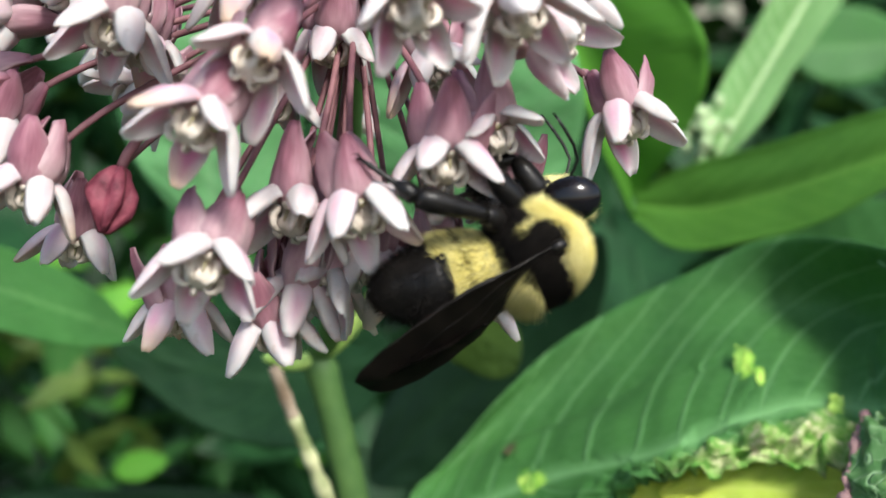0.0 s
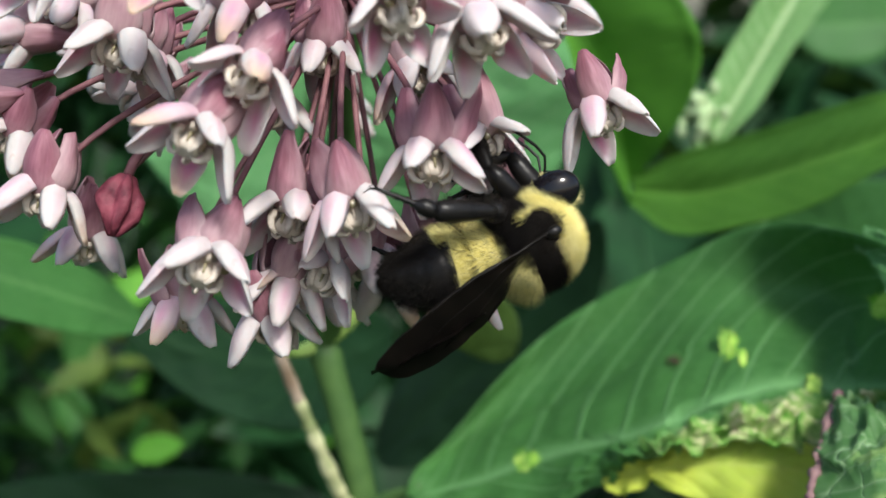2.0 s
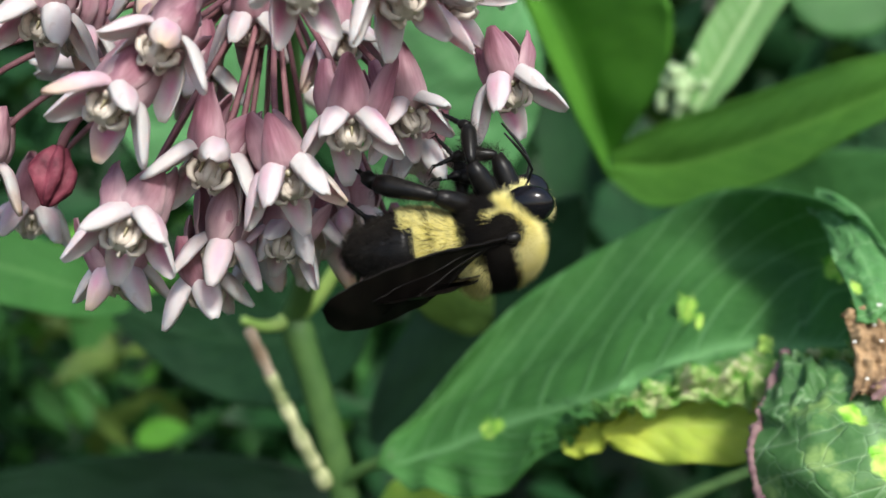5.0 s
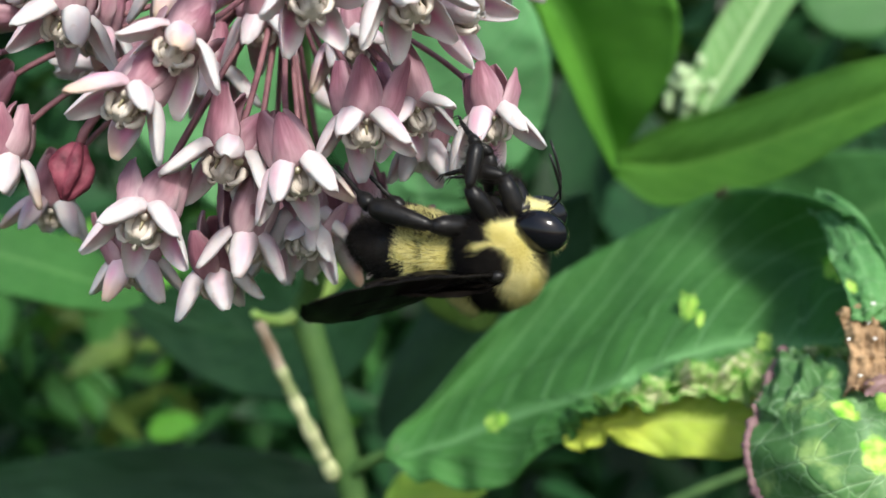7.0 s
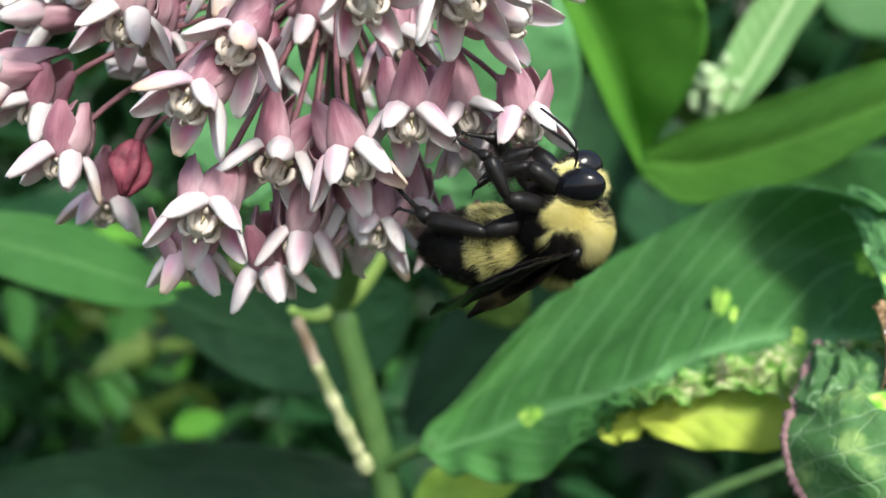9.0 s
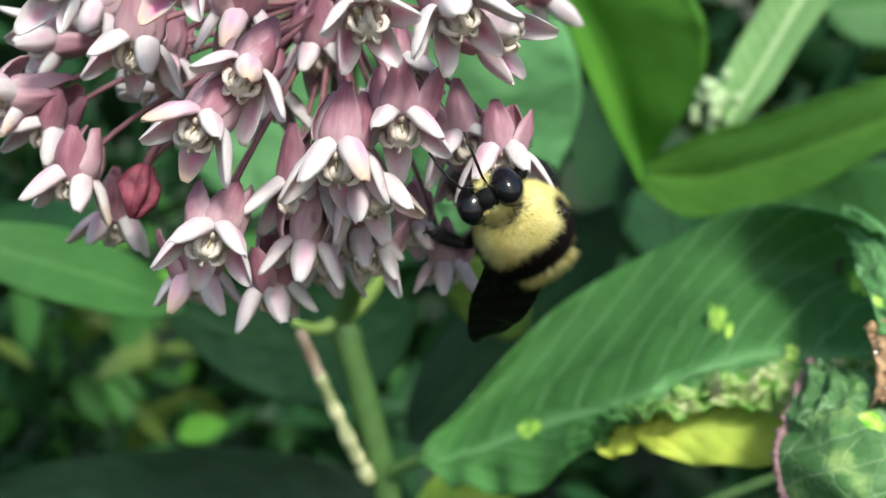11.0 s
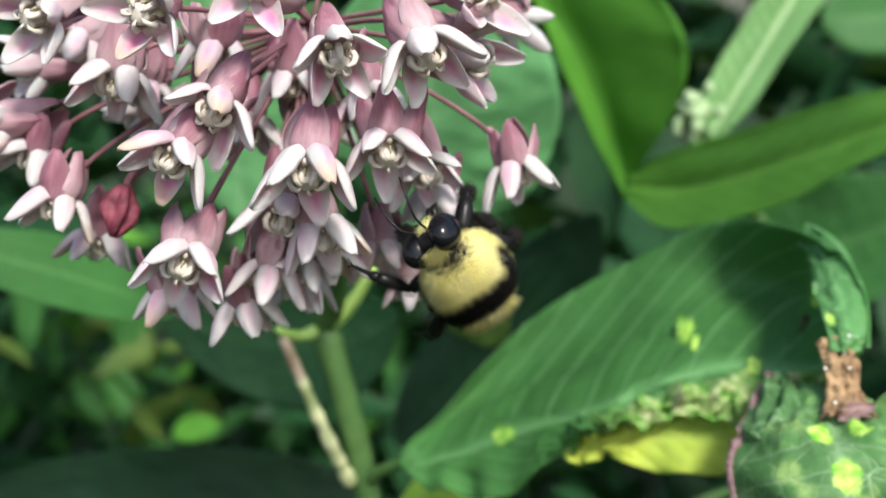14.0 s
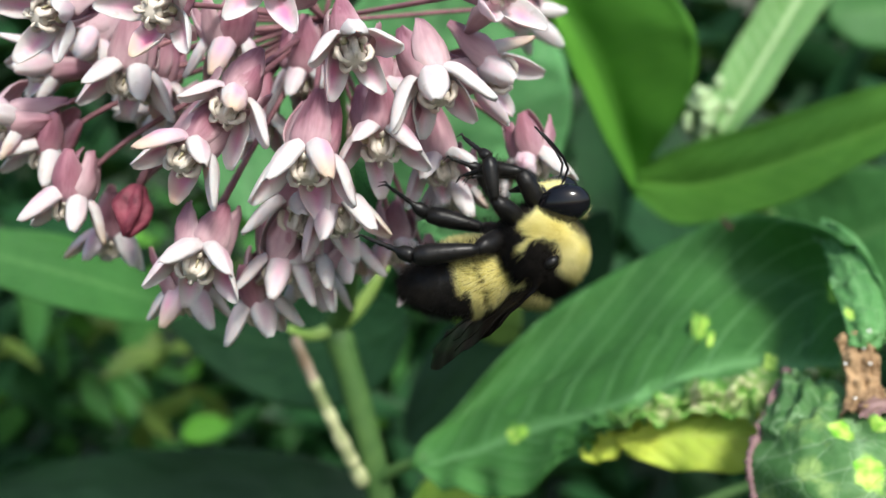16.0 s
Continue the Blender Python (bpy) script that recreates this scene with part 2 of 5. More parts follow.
def hood_material():
    m, nt, b = material("hood_white_pink", 0.55, 0.22)
    u, v = uv_parts(nt)
    info = nt.nodes.new("ShaderNodeObjectInfo")
    inner = value(nt, "GREATER_THAN", v, 1.2)
    across = value(nt, "ABSOLUTE", value(nt, "SUBTRACT", value(nt, "SUBTRACT", v, value(nt, "MULTIPLY", inner, 2.0)), 0.5))
    mid = value(nt, "SUBTRACT", 1.0, value(nt, "MULTIPLY", across, 2.6), True)
    fleck = noise_of(nt, 420, 3, 0.6)
    wide = noise_of(nt, 160, 2, 0.5)
    along = value(nt, "SUBTRACT", 1.0, value(nt, "ABSOLUTE", value(nt, "MULTIPLY", value(nt, "SUBTRACT", u, 0.6), 2.6)), True)
    rnd = value(nt, "POWER", info.outputs["Random"], 1.6)
    stripe = value(nt, "MULTIPLY", value(nt, "MULTIPLY", mid, along), value(nt, "ADD", value(nt, "MULTIPLY", inner, 0.7), value(nt, "ADD", value(nt, "MULTIPLY", rnd, 0.6), 0.12)))
    veil = value(nt, "MULTIPLY", value(nt, "SUBTRACT", wide, 0.36, True), value(nt, "ADD", value(nt, "MULTIPLY", rnd, 1.8), 0.30))
    blush = value(nt, "ADD", stripe, veil, True)
    white = ramp(nt, fleck, ((0.3, (0.54, 0.525, 0.51)), (0.7, (0.67, 0.655, 0.64))))
    color = blend(nt, blush, white, (0.66, 0.23, 0.42))
    green = value(nt, "SUBTRACT", 1.0, value(nt, "MULTIPLY", u, 4.5), True)
    color = blend(nt, value(nt, "MULTIPLY", green, 0.75), color, (0.56, 0.64, 0.38))
    tan = value(nt, "MULTIPLY", value(nt, "MULTIPLY", value(nt, "SUBTRACT", u, 0.62, True), 2.2), value(nt, "GREATER_THAN", info.outputs["Random"], 0.86))
    color = blend(nt, value(nt, "MULTIPLY", tan, value(nt, "ADD", fleck, 0.2)), color, (0.62, 0.40, 0.20))
    speck = value(nt, "MULTIPLY", value(nt, "SUBTRACT", noise_of(nt, 1100, 2, 0.5), 0.66, True), 6.0, True)
    color = blend(nt, value(nt, "MULTIPLY", speck, 0.5), color, (0.30, 0.19, 0.12))
    link(nt, color, b.inputs["Base Color"])
    b.inputs["Subsurface Weight"].default_value = 0.25
    b.inputs["Subsurface Radius"].default_value = (1.0, 0.6, 0.5)
    b.inputs["Subsurface Scale"].default_value = 0.0006
    bump(nt, b, fleck, 0.55, 0.0003)
    let_through(nt, b, (0.74, 0.63, 0.61), 0.30)
    return m


def lobe_material():
    m, nt, b = material("corolla_mauve", 0.5, 0.35)
    u, v = uv_parts(nt)
    info = nt.nodes.new("ShaderNodeObjectInfo")
    streak = nt.nodes.new("ShaderNodeTexNoise")
    streak.inputs["Scale"].default_value = 6.0
    comb = nt.nodes.new("ShaderNodeCombineXYZ")
    link(nt, value(nt, "MULTIPLY", u, 0.8), comb.inputs[0])
    link(nt, value(nt, "MULTIPLY", v, 2.2), comb.inputs[1])
    link(nt, info.outputs["Random"], comb.inputs[2])
    link(nt, comb.outputs[0], streak.inputs["Vector"])
    pale = ramp(nt, streak.outputs[0], ((0.3, (0.56, 0.39, 0.42)), (0.7, (0.66, 0.52, 0.53))))
    deep = ramp(nt, streak.outputs[0], ((0.3, (0.23, 0.085, 0.125)), (0.7, (0.40, 0.18, 0.235))))
    cloud = noise_of(nt, 260, 3, 0.6)
    far = value(nt, "ADD", value(nt, "MULTIPLY", u, 1.1), value(nt, "SUBTRACT", value(nt, "ADD", value(nt, "MULTIPLY", info.outputs["Random"], 0.8), cloud), 0.95), True)
    color = blend(nt, far, pale, deep)
    margin = value(nt, "MULTIPLY", value(nt, "SUBTRACT", value(nt, "MULTIPLY", value(nt, "ABSOLUTE", value(nt, "SUBTRACT", v, 0.5)), 2.0), 0.55), 2.2, True)
    color = blend(nt, value(nt, "MULTIPLY", margin, value(nt, "SUBTRACT", 0.85, value(nt, "MULTIPLY", far, 0.55), True)), color, (0.66, 0.53, 0.54))
    link(nt, color, b.inputs["Base Color"])
    bump(nt, b, value(nt, "ADD", value(nt, "MULTIPLY", streak.outputs[0], 0.4), cloud), 0.4, 0.0002)
    let_through(nt, b, (0.66, 0.38, 0.40), 0.36)
    return m


MAT_LATEX = plain("dried_sap", (0.60, 0.60, 0.55), (0.80, 0.80, 0.76), 900, 0.5, 0.3)
MAT_HOOD, MAT_LOBE = hood_material(), lobe_material()
MAT_CROWN = plain("crown_cream", (0.46, 0.41, 0.34), (0.64, 0.57, 0.50), 1500, 0.5, 0.35, 0.0001)
MAT_CROWN_DARK = plain("crown_olive", (0.24, 0.21, 0.12), (0.40, 0.36, 0.24), 1500, 0.5, 0.35)
MAT_CUTICLE = plain("black_cuticle", (0.004, 0.004, 0.0045), (0.010, 0.009, 0.008), 900, 0.38, 0.22, 0.00006)
MAT_EYE = plain("eye_black", (0.003, 0.003, 0.004), (0.006, 0.006, 0.008), 300, 0.16, 0.30)
MAT_YELLOW = plain("fur_yellow", (0.68, 0.60, 0.20), (0.80, 0.74, 0.36), 400, 0.8, 0.15)
MAT_BLACKFUR = plain("fur_black", (0.006, 0.005, 0.005), (0.018, 0.015, 0.012), 400, 0.7, 0.12)
MAT_UNDERFUR = plain("yellow_under_fur", (0.46, 0.38, 0.09), (0.62, 0.53, 0.17), 700, 0.85, 0.05)


def wing_material():
    m, nt, b = material("wing_smoky", 0.34, 0.10)
    n = noise_of(nt, 500, 3)
    link(nt, ramp(nt, n, ((0.3, (0.0025, 0.0022, 0.002)), (0.7, (0.007, 0.0055, 0.0045)))), b.inputs["Base Color"])
    b.inputs["Alpha"].default_value = 0.97
    bump(nt, b, n, 0.5, 0.0001)
    return m


MAT_WING = wing_material()


# ---- building helpers ----
def mesh_of(name, verts, faces, mats, uvs=None, smooth=True, slots=None):
    me = bpy.data.meshes.new(name)
    me.from_pydata([tuple(v) for v in verts], [], faces)
    for m in mats if isinstance(mats, (list, tuple)) else (mats,):
        me.materials.append(m)
    if uvs is not None:
        layer = me.uv_layers.new(name="UVMap")
        idx = np.empty(len(me.loops), dtype=np.int32)
        me.loops.foreach_get("vertex_index", idx)
        layer.data.foreach_set("uv", np.asarray(uvs, dtype=np.float32)[idx].ravel())
    if slots is not None:
        me.polygons.foreach_set("material_index", np.asarray(slots, dtype=np.int32))
    me.polygons.foreach_set("use_smooth", np.full(len(me.polygons), smooth))
    me.update()
    return me


def part(name, me, parent, label="", m=None):
    ob = new(name, me)
    ob.parent = parent
    if m is not None:
        ob.matrix_local = m
    if label:
        ob["label"] = label
    return ob


def thing(name, place, label, category, group="", kind=""):
    ob = new(name)
    ob.location = place
    ob.empty_display_size = 0.005
    return tagged(ob, label, category, group, kind)


def bezier(p, n):
    p = [np.array(q, float) for q in p]
    out = []
    for i in range(n):
        t = i / (n - 1)
        out.append((1 - t) ** 3 * p[0] + 3 * t * (1 - t) ** 2 * p[1] + 3 * t * t * (1 - t) * p[2] + t**3 * p[3])
    return np.array(out)


def unit(v):
    v = np.asarray(v, float)
    return v / max(np.linalg.norm(v), 1e-12)


def tube(points, radii, sides=8):
    """A capped round tube along points. Returns verts, faces, uvs."""
    points = np.asarray(points, float)
    n = len(points)
    tang = np.gradient(points, axis=0)
    ref = np.array([0.3, 0.9, 0.2])
    verts, uvs = [], []
    for i in range(n):
        t = unit(tang[i])
        a = unit(np.cross(t, ref))
        b = np.cross(t, a)
        r = radii[i] if hasattr(radii, "__len__") else radii
        for k in range(sides):
            w = 2 * math.pi * k / sides
            verts.append(points[i] + r * (math.cos(w) * a + math.sin(w) * b))
            uvs.append((i / (n - 1), k / sides))
    faces = []
    for i in range(n - 1):
        for k in range(sides):
            k2 = (k + 1) % sides
            faces.append((i * sides + k, i * sides + k2, (i + 1) * sides + k2, (i + 1) * sides + k))
    faces.append(tuple(range(sides))[::-1])
    faces.append(tuple(range((n - 1) * sides, n * sides)))
    return verts, faces, uvs


def joined(pieces):
    """Joins (verts, faces, uvs) pieces into one."""
    V, Fc, U = [], [], []
    for v, f, u in pieces:
        o = len(V)
        V += list(v)
        Fc += [tuple(i + o for i in q) for q in f]
        U += list(u)
    return V, Fc, U


def ball(center, radii, rings=10, sides=14, turn=None):
    c = np.array(center, float)
    verts, uvs, faces = [], [], []
    for i in range(rings + 1):
        a = math.pi * i / rings
        for k in range(sides):
            w = 2 * math.pi * k / sides
            p = np.array((math.cos(a) * radii[0], math.sin(a) * math.cos(w) * radii[1], math.sin(a) * math.sin(w) * radii[2]))
            if turn is not None:
                p = turn @ p
            verts.append(c + p)
            uvs.append((i / rings, k / sides))
    for i in range(rings):
        for k in range(sides):
            k2 = (k + 1) % sides
            faces.append((i * sides + k, (i + 1) * sides + k, (i + 1) * sides + k2, i * sides + k2))
    return verts, faces, uvs


# ---- leaves ----
EDGE, GRID = {}, {}


def leaf_mesh(name, mat, spine, side_a, side_b, width, lower=1.0, peak=0.45, blunt=0.75, cup=0.25, low=0.0, wave=0.02, rag=0.0, thick=0.00045, nu=56, nv=26, seed=1, quilt=0.02, veins=17, origin=(0, 0, 0)):
    """A leaf blade along a spine of four control points. side_a, side_b: the way from the midrib to the upper edge at base and tip.
    lower: the other half's width by the upper one's; cup: how far the halves bend towards the face; rag: how far the lower edge is eaten."""
    line = bezier(spine, nu)
    tang = np.gradient(line, axis=0)
    o = np.array(origin)
    rng = random.Random(seed)
    ph = rng.random() * 6
    top, uvs = [], []
    power = math.log(0.5) / math.log(peak)
    normals = []
    for i in range(nu):
        u = i / (nu - 1)
        t = unit(tang[i])
        s = np.array(side_a) * (1 - u) + np.array(side_b) * u
        s = unit(s - t * (s @ t))
        nrm = np.cross(t, s)
        w = width * max(math.sin(math.pi * min(max(u**power, 0.0), 1.0)), 0.0) ** blunt + 0.0004
        for j in range(nv):
            v = 2 * j / (nv - 1) - 1
            half = w * (lower if v < 0 else 1.0)
            if rag and v < 0:
                bite = noise.noise(Vector((u * 9 + seed, 0.3, 0.7))) * 0.8 + noise.noise(Vector((u * 31 + seed, 2.3, 0.7))) * 0.35
                half *= max(0.06, 1.0 - rag * min(1, max(0, (u - 0.31) * 8)) * (0.95 + 0.42 * bite))
            a = abs(v) * half
            bend = (cup if v >= 0 else cup + low) * (a / width) ** 2 * width
            ripple = wave * width * math.sin(u * 17 + ph + (2 if v < 0 else 0)) * abs(v) ** 2 * 2
            along = u - 0.62 * (abs(v) / 2) ** 1.3
            q = quilt * width * abs(math.sin(math.pi * along * veins)) ** 0.5 * min(1, abs(v) * 4) * (1 - abs(v) ** 4)
            small = noise.noise(Vector((u * 14 + seed * 3, v * 5, 1.0))) * 0.03 * width
            top.append(line[i] + s * a * (1 if v >= 0 else -1) + nrm * (bend + ripple + q + small) - o)
            uvs.append((u, (v + 1) / 2))
            normals.append(nrm)
    EDGE[seed] = top[nv - 1::nv]
    GRID[seed] = (nv, top, normals)
    n = len(top)
    verts = top + [p - m * thick for p, m in zip(top, normals)]
    faces = []
    for i in range(nu - 1):
        for j in range(nv - 1):
            a, b, c, d = i * nv + j, i * nv + j + 1, (i + 1) * nv + j + 1, (i + 1) * nv + j
            faces.append((a, d, c, b))
            faces.append((a + n, b + n, c + n, d + n))
    for i in range(nu - 1):
        for j in (0, nv - 1):
            a, d = i * nv + j, (i + 1) * nv + j
            faces.append((a, a + n, d + n, d) if j == 0 else (a, d, d + n, a + n))
    return mesh_of(name, verts, faces, mat, uvs * 2)


# ---- setting ----
g = 60
ground_v, ground_f = [], []
for i in range(g + 1):
    for j in range(g + 1):
        x, y = (i / g - 0.5), (j / g - 0.3)
        x, y = x * 3 + 90 * x**3, y * 3 + 90 * y**3
        ground_v.append((x, y, 0.06 * noise.noise(Vector((x * 2, y * 2, 0)))))
ground_f = [(i * (g + 1) + j, (i + 1) * (g + 1) + j, (i + 1) * (g + 1) + j + 1, i * (g + 1) + j + 1) for i in range(g) for j in range(g)]
tagged(new("ground", mesh_of("ground", ground_v, ground_f, MAT_SOIL)), "soil under dense green plants, coloured dark for their shade", "ground", kind="structure")


def thicket(name, count, box, size, mat, seed, label):
    """Loose leaves of the plants behind, each folded along its midrib."""
    rng = random.Random(seed)
    V, Fc, U = [], [], []
    shape = ((0, 0), (0.18, 0.16), (0.42, 0.25), (0.7, 0.18), (1, 0))
    for _ in range(count):
        c = np.array([rng.uniform(*box[0]), rng.uniform(*box[1]), rng.uniform(*box[2])])
        az, el, roll = rng.uniform(0, 2 * math.pi), rng.gauss(-0.25, 0.45), rng.gauss(0, 0.5)
        t = np.array((math.cos(az) * math.cos(el), math.sin(az) * math.cos(el), math.sin(el)))
        s = unit(np.cross(t, (0, 0, 1)))
        n = np.cross(s, t)
        s, n = s * math.cos(roll) + n * math.sin(roll), n * math.cos(roll) - s * math.sin(roll)
        k, o = size * rng.uniform(0.55, 1.25), len(V)
        for x, w in shape:
            droop = -0.35 * x * x
            for sgn in (-1, 0, 1):
                V.append(c + k * (t * x + s * w * sgn + n * (droop + 0.10 * abs(sgn))))
                U.append((x, 0.5 + 0.5 * sgn))
        for i in range(4):
            for j in (0, 1):
                a = o + 3 * i + j
                Fc.append((a, a + 1, a + 4, a + 3))
    me = mesh_of(name, V, Fc, mat, U)
    return tagged(new(name, me), label, "foliage", kind="stuff")


# Background leaves; their shade comes from the leaf colour, not from the lamps.
thicket("background_foliage", 1500, ((-0.75, 0.85), (0.42, 1.0), (0.45, 0.98)), 0.085, MAT_LEAF_SHADE, 3, "blurred leaves of plants behind the milkweed, shade in their dark green")
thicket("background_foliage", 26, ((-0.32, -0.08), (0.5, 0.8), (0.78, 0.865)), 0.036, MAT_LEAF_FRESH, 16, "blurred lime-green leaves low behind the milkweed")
thicket("background_foliage", 20, ((-0.227, -0.122), (0.38, 0.50), (0.818, 0.873)), 0.034, MAT_LEAF_SUNNY, 31, "blurred leaves low behind the milkweed, coloured olive and yellow-green as if sunlit")
thicket("background_foliage", 80, ((-0.32, -0.06), (0.48, 0.8), (0.71, 0.89)), 0.05, MAT_LEAF, 5, "blurred light green leaves low behind the milkweed")
thicket("background_hedge", 3000, ((-3.0, 3.0), (1.1, 3.2), (0.1, 2.1)), 0.14, MAT_LEAF_SHADE, 8, "dense hedge far behind, its shade painted as dark green")
thicket("background_hedge", 1500, ((-1.2, 1.4), (0.95, 1.35), (0.85, 1.7)), 0.13, MAT_LEAF_SHADE, 21, "hedge leaves with shade painted into their dark green")
thicket("background_undergrowth", 2200, ((-1.6, 1.6), (-0.9, 1.4), (0.02, 0.5)), 0.11, MAT_LEAF_SHADE, 11, "undergrowth leaves covering the soil, coloured dark green as if shaded")

# ---- the milkweed plant ----
plant = thing("milkweed_plant", (-0.0106, 0.1340, 0.9254), "green milkweed plant with broad veined leaves, some chewed", "plant")
P0 = tuple(plant.location)


def on_plant(name, pieces, mat, label=""):
    v, f, u = joined(pieces)
    return part(name, mesh_of(name, [np.array(p) - P0 for p in v], f, mat, u), plant, label)


NODE = (-0.0180, 0.1360, 0.9559)
stem_line = bezier(((-0.0061, 0.1340, 0.8546), (-0.0087, 0.1340, 0.9132), (-0.0126, 0.1350, 0.9368), NODE), 26)
on_plant("stem", [tube(stem_line, np.interp(np.linspace(0, 1, 26), (0, 0.9, 0.96, 1), (0.0026, 0.0022, 0.0025, 0.0021)), 14)], MAT_STEM)
O = (-0.0072, 0.0850, 1.0050)
stalk = bezier((NODE, (-0.0120, 0.1320, 0.9637), (-0.0114, 0.1050, 0.9845), (O[0], O[1] + 0.004, O[2] + 0.001)), 22)
on_plant("peduncle", [tube(stalk, np.interp(np.linspace(0, 1, 22), (0, 0.9, 1), (0.0020, 0.0015, 0.0020)), 10)], MAT_STEM, "slender green flower stalk")
bare = bezier(((-0.0143, 0.1330, 0.9295), (-0.0166, 0.1300, 0.9371), (-0.0192, 0.1270, 0.9472), (-0.0221, 0.1250, 0.9576)), 60)
bare_r = [0.00120 - 0.0000065 * i + 0.0004 * noise.noise(Vector((i * 0.17, 0, 0))) + 0.0003 * noise.noise(Vector((i * 0.5, 4, 0))) for i in range(60)]
on_plant("bare_stalk", [tube(bare[:46], bare_r[:46], 12)], MAT_STALK, "bare pale knobbly stalk whose flowers have dropped")
on_plant("stalk_end", [tube(bare[45:], [r * 0.97 for r in bare_r[45:]], 12)], MAT_STALK_DRY, "brown dried end of the bare stalk")
side = bezier((NODE, (-0.0204, 0.1330, 0.9547), (-0.0219, 0.1310, 0.9556), (-0.0239, 0.1290, 0.9578)), 12)
on_plant("side_shoot", [tube(side, np.linspace(0.0012, 0.0006, 12), 8)], MAT_NODE, "short lime-green side shoot")
side = bezier((NODE, (-0.0140, 0.1350, 0.9576), (-0.0113, 0.1330, 0.9620), (-0.0086, 0.1310, 0.9672)), 12)
on_plant("side_shoot", [tube(side, np.linspace(0.0015, 0.0008, 12), 8)], MAT_NODE, "short lime-green side shoot")


def plant_leaf(name, label, mat, spine, side_a, side_b, width, **more):
    return part(name, leaf_mesh(name, mat, spine, side_a, side_b, width, origin=P0, **more), plant, label)


def spline(points, n):
    """A smooth curve through control points, at n even steps."""
    p = np.array(points, float)
    p = np.vstack((2 * p[0] - p[1], p, 2 * p[-1] - p[-2]))
    out = []
    for x in np.linspace(0, len(points) - 1, n):
        i = min(int(x), len(points) - 2)
        t, a, b, c, d = x - i, *p[i:i + 4]
        out.append(0.5 * (2 * b + (c - a) * t + (2 * a - 5 * b + 4 * c - d) * t * t + (3 * b - a - 3 * c + d) * t**3))
    return np.array(out)


def loft(name, mat, ribs, at, label, nu=120, nv=44, thick=0.0004, relief=None, seed=0, owner=None):
    """A leaf blade spanned over lengthwise ribs, which lie at the shares `at` of its width. relief(u, v) lifts it along its normal."""
    owner = owner or plant
    origin = np.array(owner.location)
    lines = [spline(r, nu) for r in ribs]
    top, uvs = [], []
    for i in range(nu):
        across = spline([l[i] for l in lines], 201)
        for j in range(nv):
            v = j / (nv - 1)
            top.append(across[int(round(200 * np.interp(v, at, np.linspace(0, 1, len(at)))))])
            uvs.append((i / (nu - 1), v))
    g = np.array(top).reshape(nu, nv, 3)
    nrm = np.cross(np.gradient(g, axis=0), np.gradient(g, axis=1)).reshape(-1, 3)
    nrm /= np.maximum(np.linalg.norm(nrm, axis=1, keepdims=True), 1e-12)
    nrm *= np.where(nrm[:, 1:2] > 0, -1.0, 1.0)
    if relief:
        top = [p + m * relief(u, v) for p, m, (u, v) in zip(top, nrm, uvs)]
    GRID[seed] = (nv, [np.array(p) - origin for p in top], list(nrm))
    EDGE[seed] = [np.array(p) - origin for p in top[0::nv]]
    n = len(top)
    verts = [np.array(p) - origin for p in top] + [p - m * thick - origin for p, m in zip(top, nrm)]
    faces = []
    for i in range(nu - 1):
        for j in range(nv - 1):
            a, b, c, d = i * nv + j, i * nv + j + 1, (i + 1) * nv + j + 1, (i + 1) * nv + j
            faces += [(a, d, c, b), (a + n, b + n, c + n, d + n)]
        for j in (0, nv - 1):
            a, d = i * nv + j, (i + 1) * nv + j
            faces.append((a, a + n, d + n, d) if j == 0 else (a, d, d + n, a + n))
    return part(name, mesh_of(name, verts, faces, mat, uvs * 2), owner, label)


def big_relief(u, v):
    """Quilting between the side veins, a rolled upper rim, and the crumpled, eaten strip below the midrib."""
    side = abs(v - 0.5)
    along = u - 0.62 * side**1.3
    q = 0.00030 * abs(math.sin(math.pi * along * 13)) ** 0.5 * min(1, side * 8) * (1 - (2 * side) ** 4)
    q += 0.0007 * noise.noise(Vector((u * 9, v * 5, 4.0))) + 0.0012 * max(0.0, 0.5 - v) * max(0.0, 0.5 - u) * 4 * math.sin(u * 60)
    if v < 0.5 and u > 0.30:
        k = min(1, (u - 0.30) * 7) * min(1, (0.5 - v) * 5)
        q += k * (0.0030 * noise.noise(Vector((u * 24, v * 6, 1.0))) + 0.0016 * noise.noise(Vector((u * 55, v * 14, 2.0))) + 0.0008 * noise.noise(Vector((u * 110, v * 30, 3.0))))
    return q + 0.0010 * max(0.0, v - 0.93) / 0.07


RIB_UPPER_EDGE = ((-0.0055, 0.1270, 0.9348), (-0.0033, 0.1310, 0.9380), (0.0005, 0.1350, 0.9409), (0.0068, 0.1390, 0.9469), (0.0154, 0.1420, 0.9539), (0.0252, 0.1420, 0.9603), (0.0353, 0.1390, 0.9664), (0.0429, 0.1330, 0.9726), (0.0487, 0.1230, 0.9756), (0.0525, 0.1090, 0.9760), (0.0525, 0.0960, 0.9735), (0.0512, 0.0880, 0.9675))
RIB_BLADE = ((-0.0055, 0.1270, 0.9348), (-0.0022, 0.1300, 0.9372), (0.0021, 0.1360, 0.9388), (0.0080, 0.1380, 0.9426), (0.0160, 0.1370, 0.9469), (0.0246, 0.1340, 0.9522), (0.0326, 0.1310, 0.9577), (0.0396, 0.1290, 0.9614), (0.0472, 0.1280, 0.9639), (0.0529, 0.1220, 0.9652), (0.0533, 0.1060, 0.9669), (0.0507, 0.0890, 0.9672))
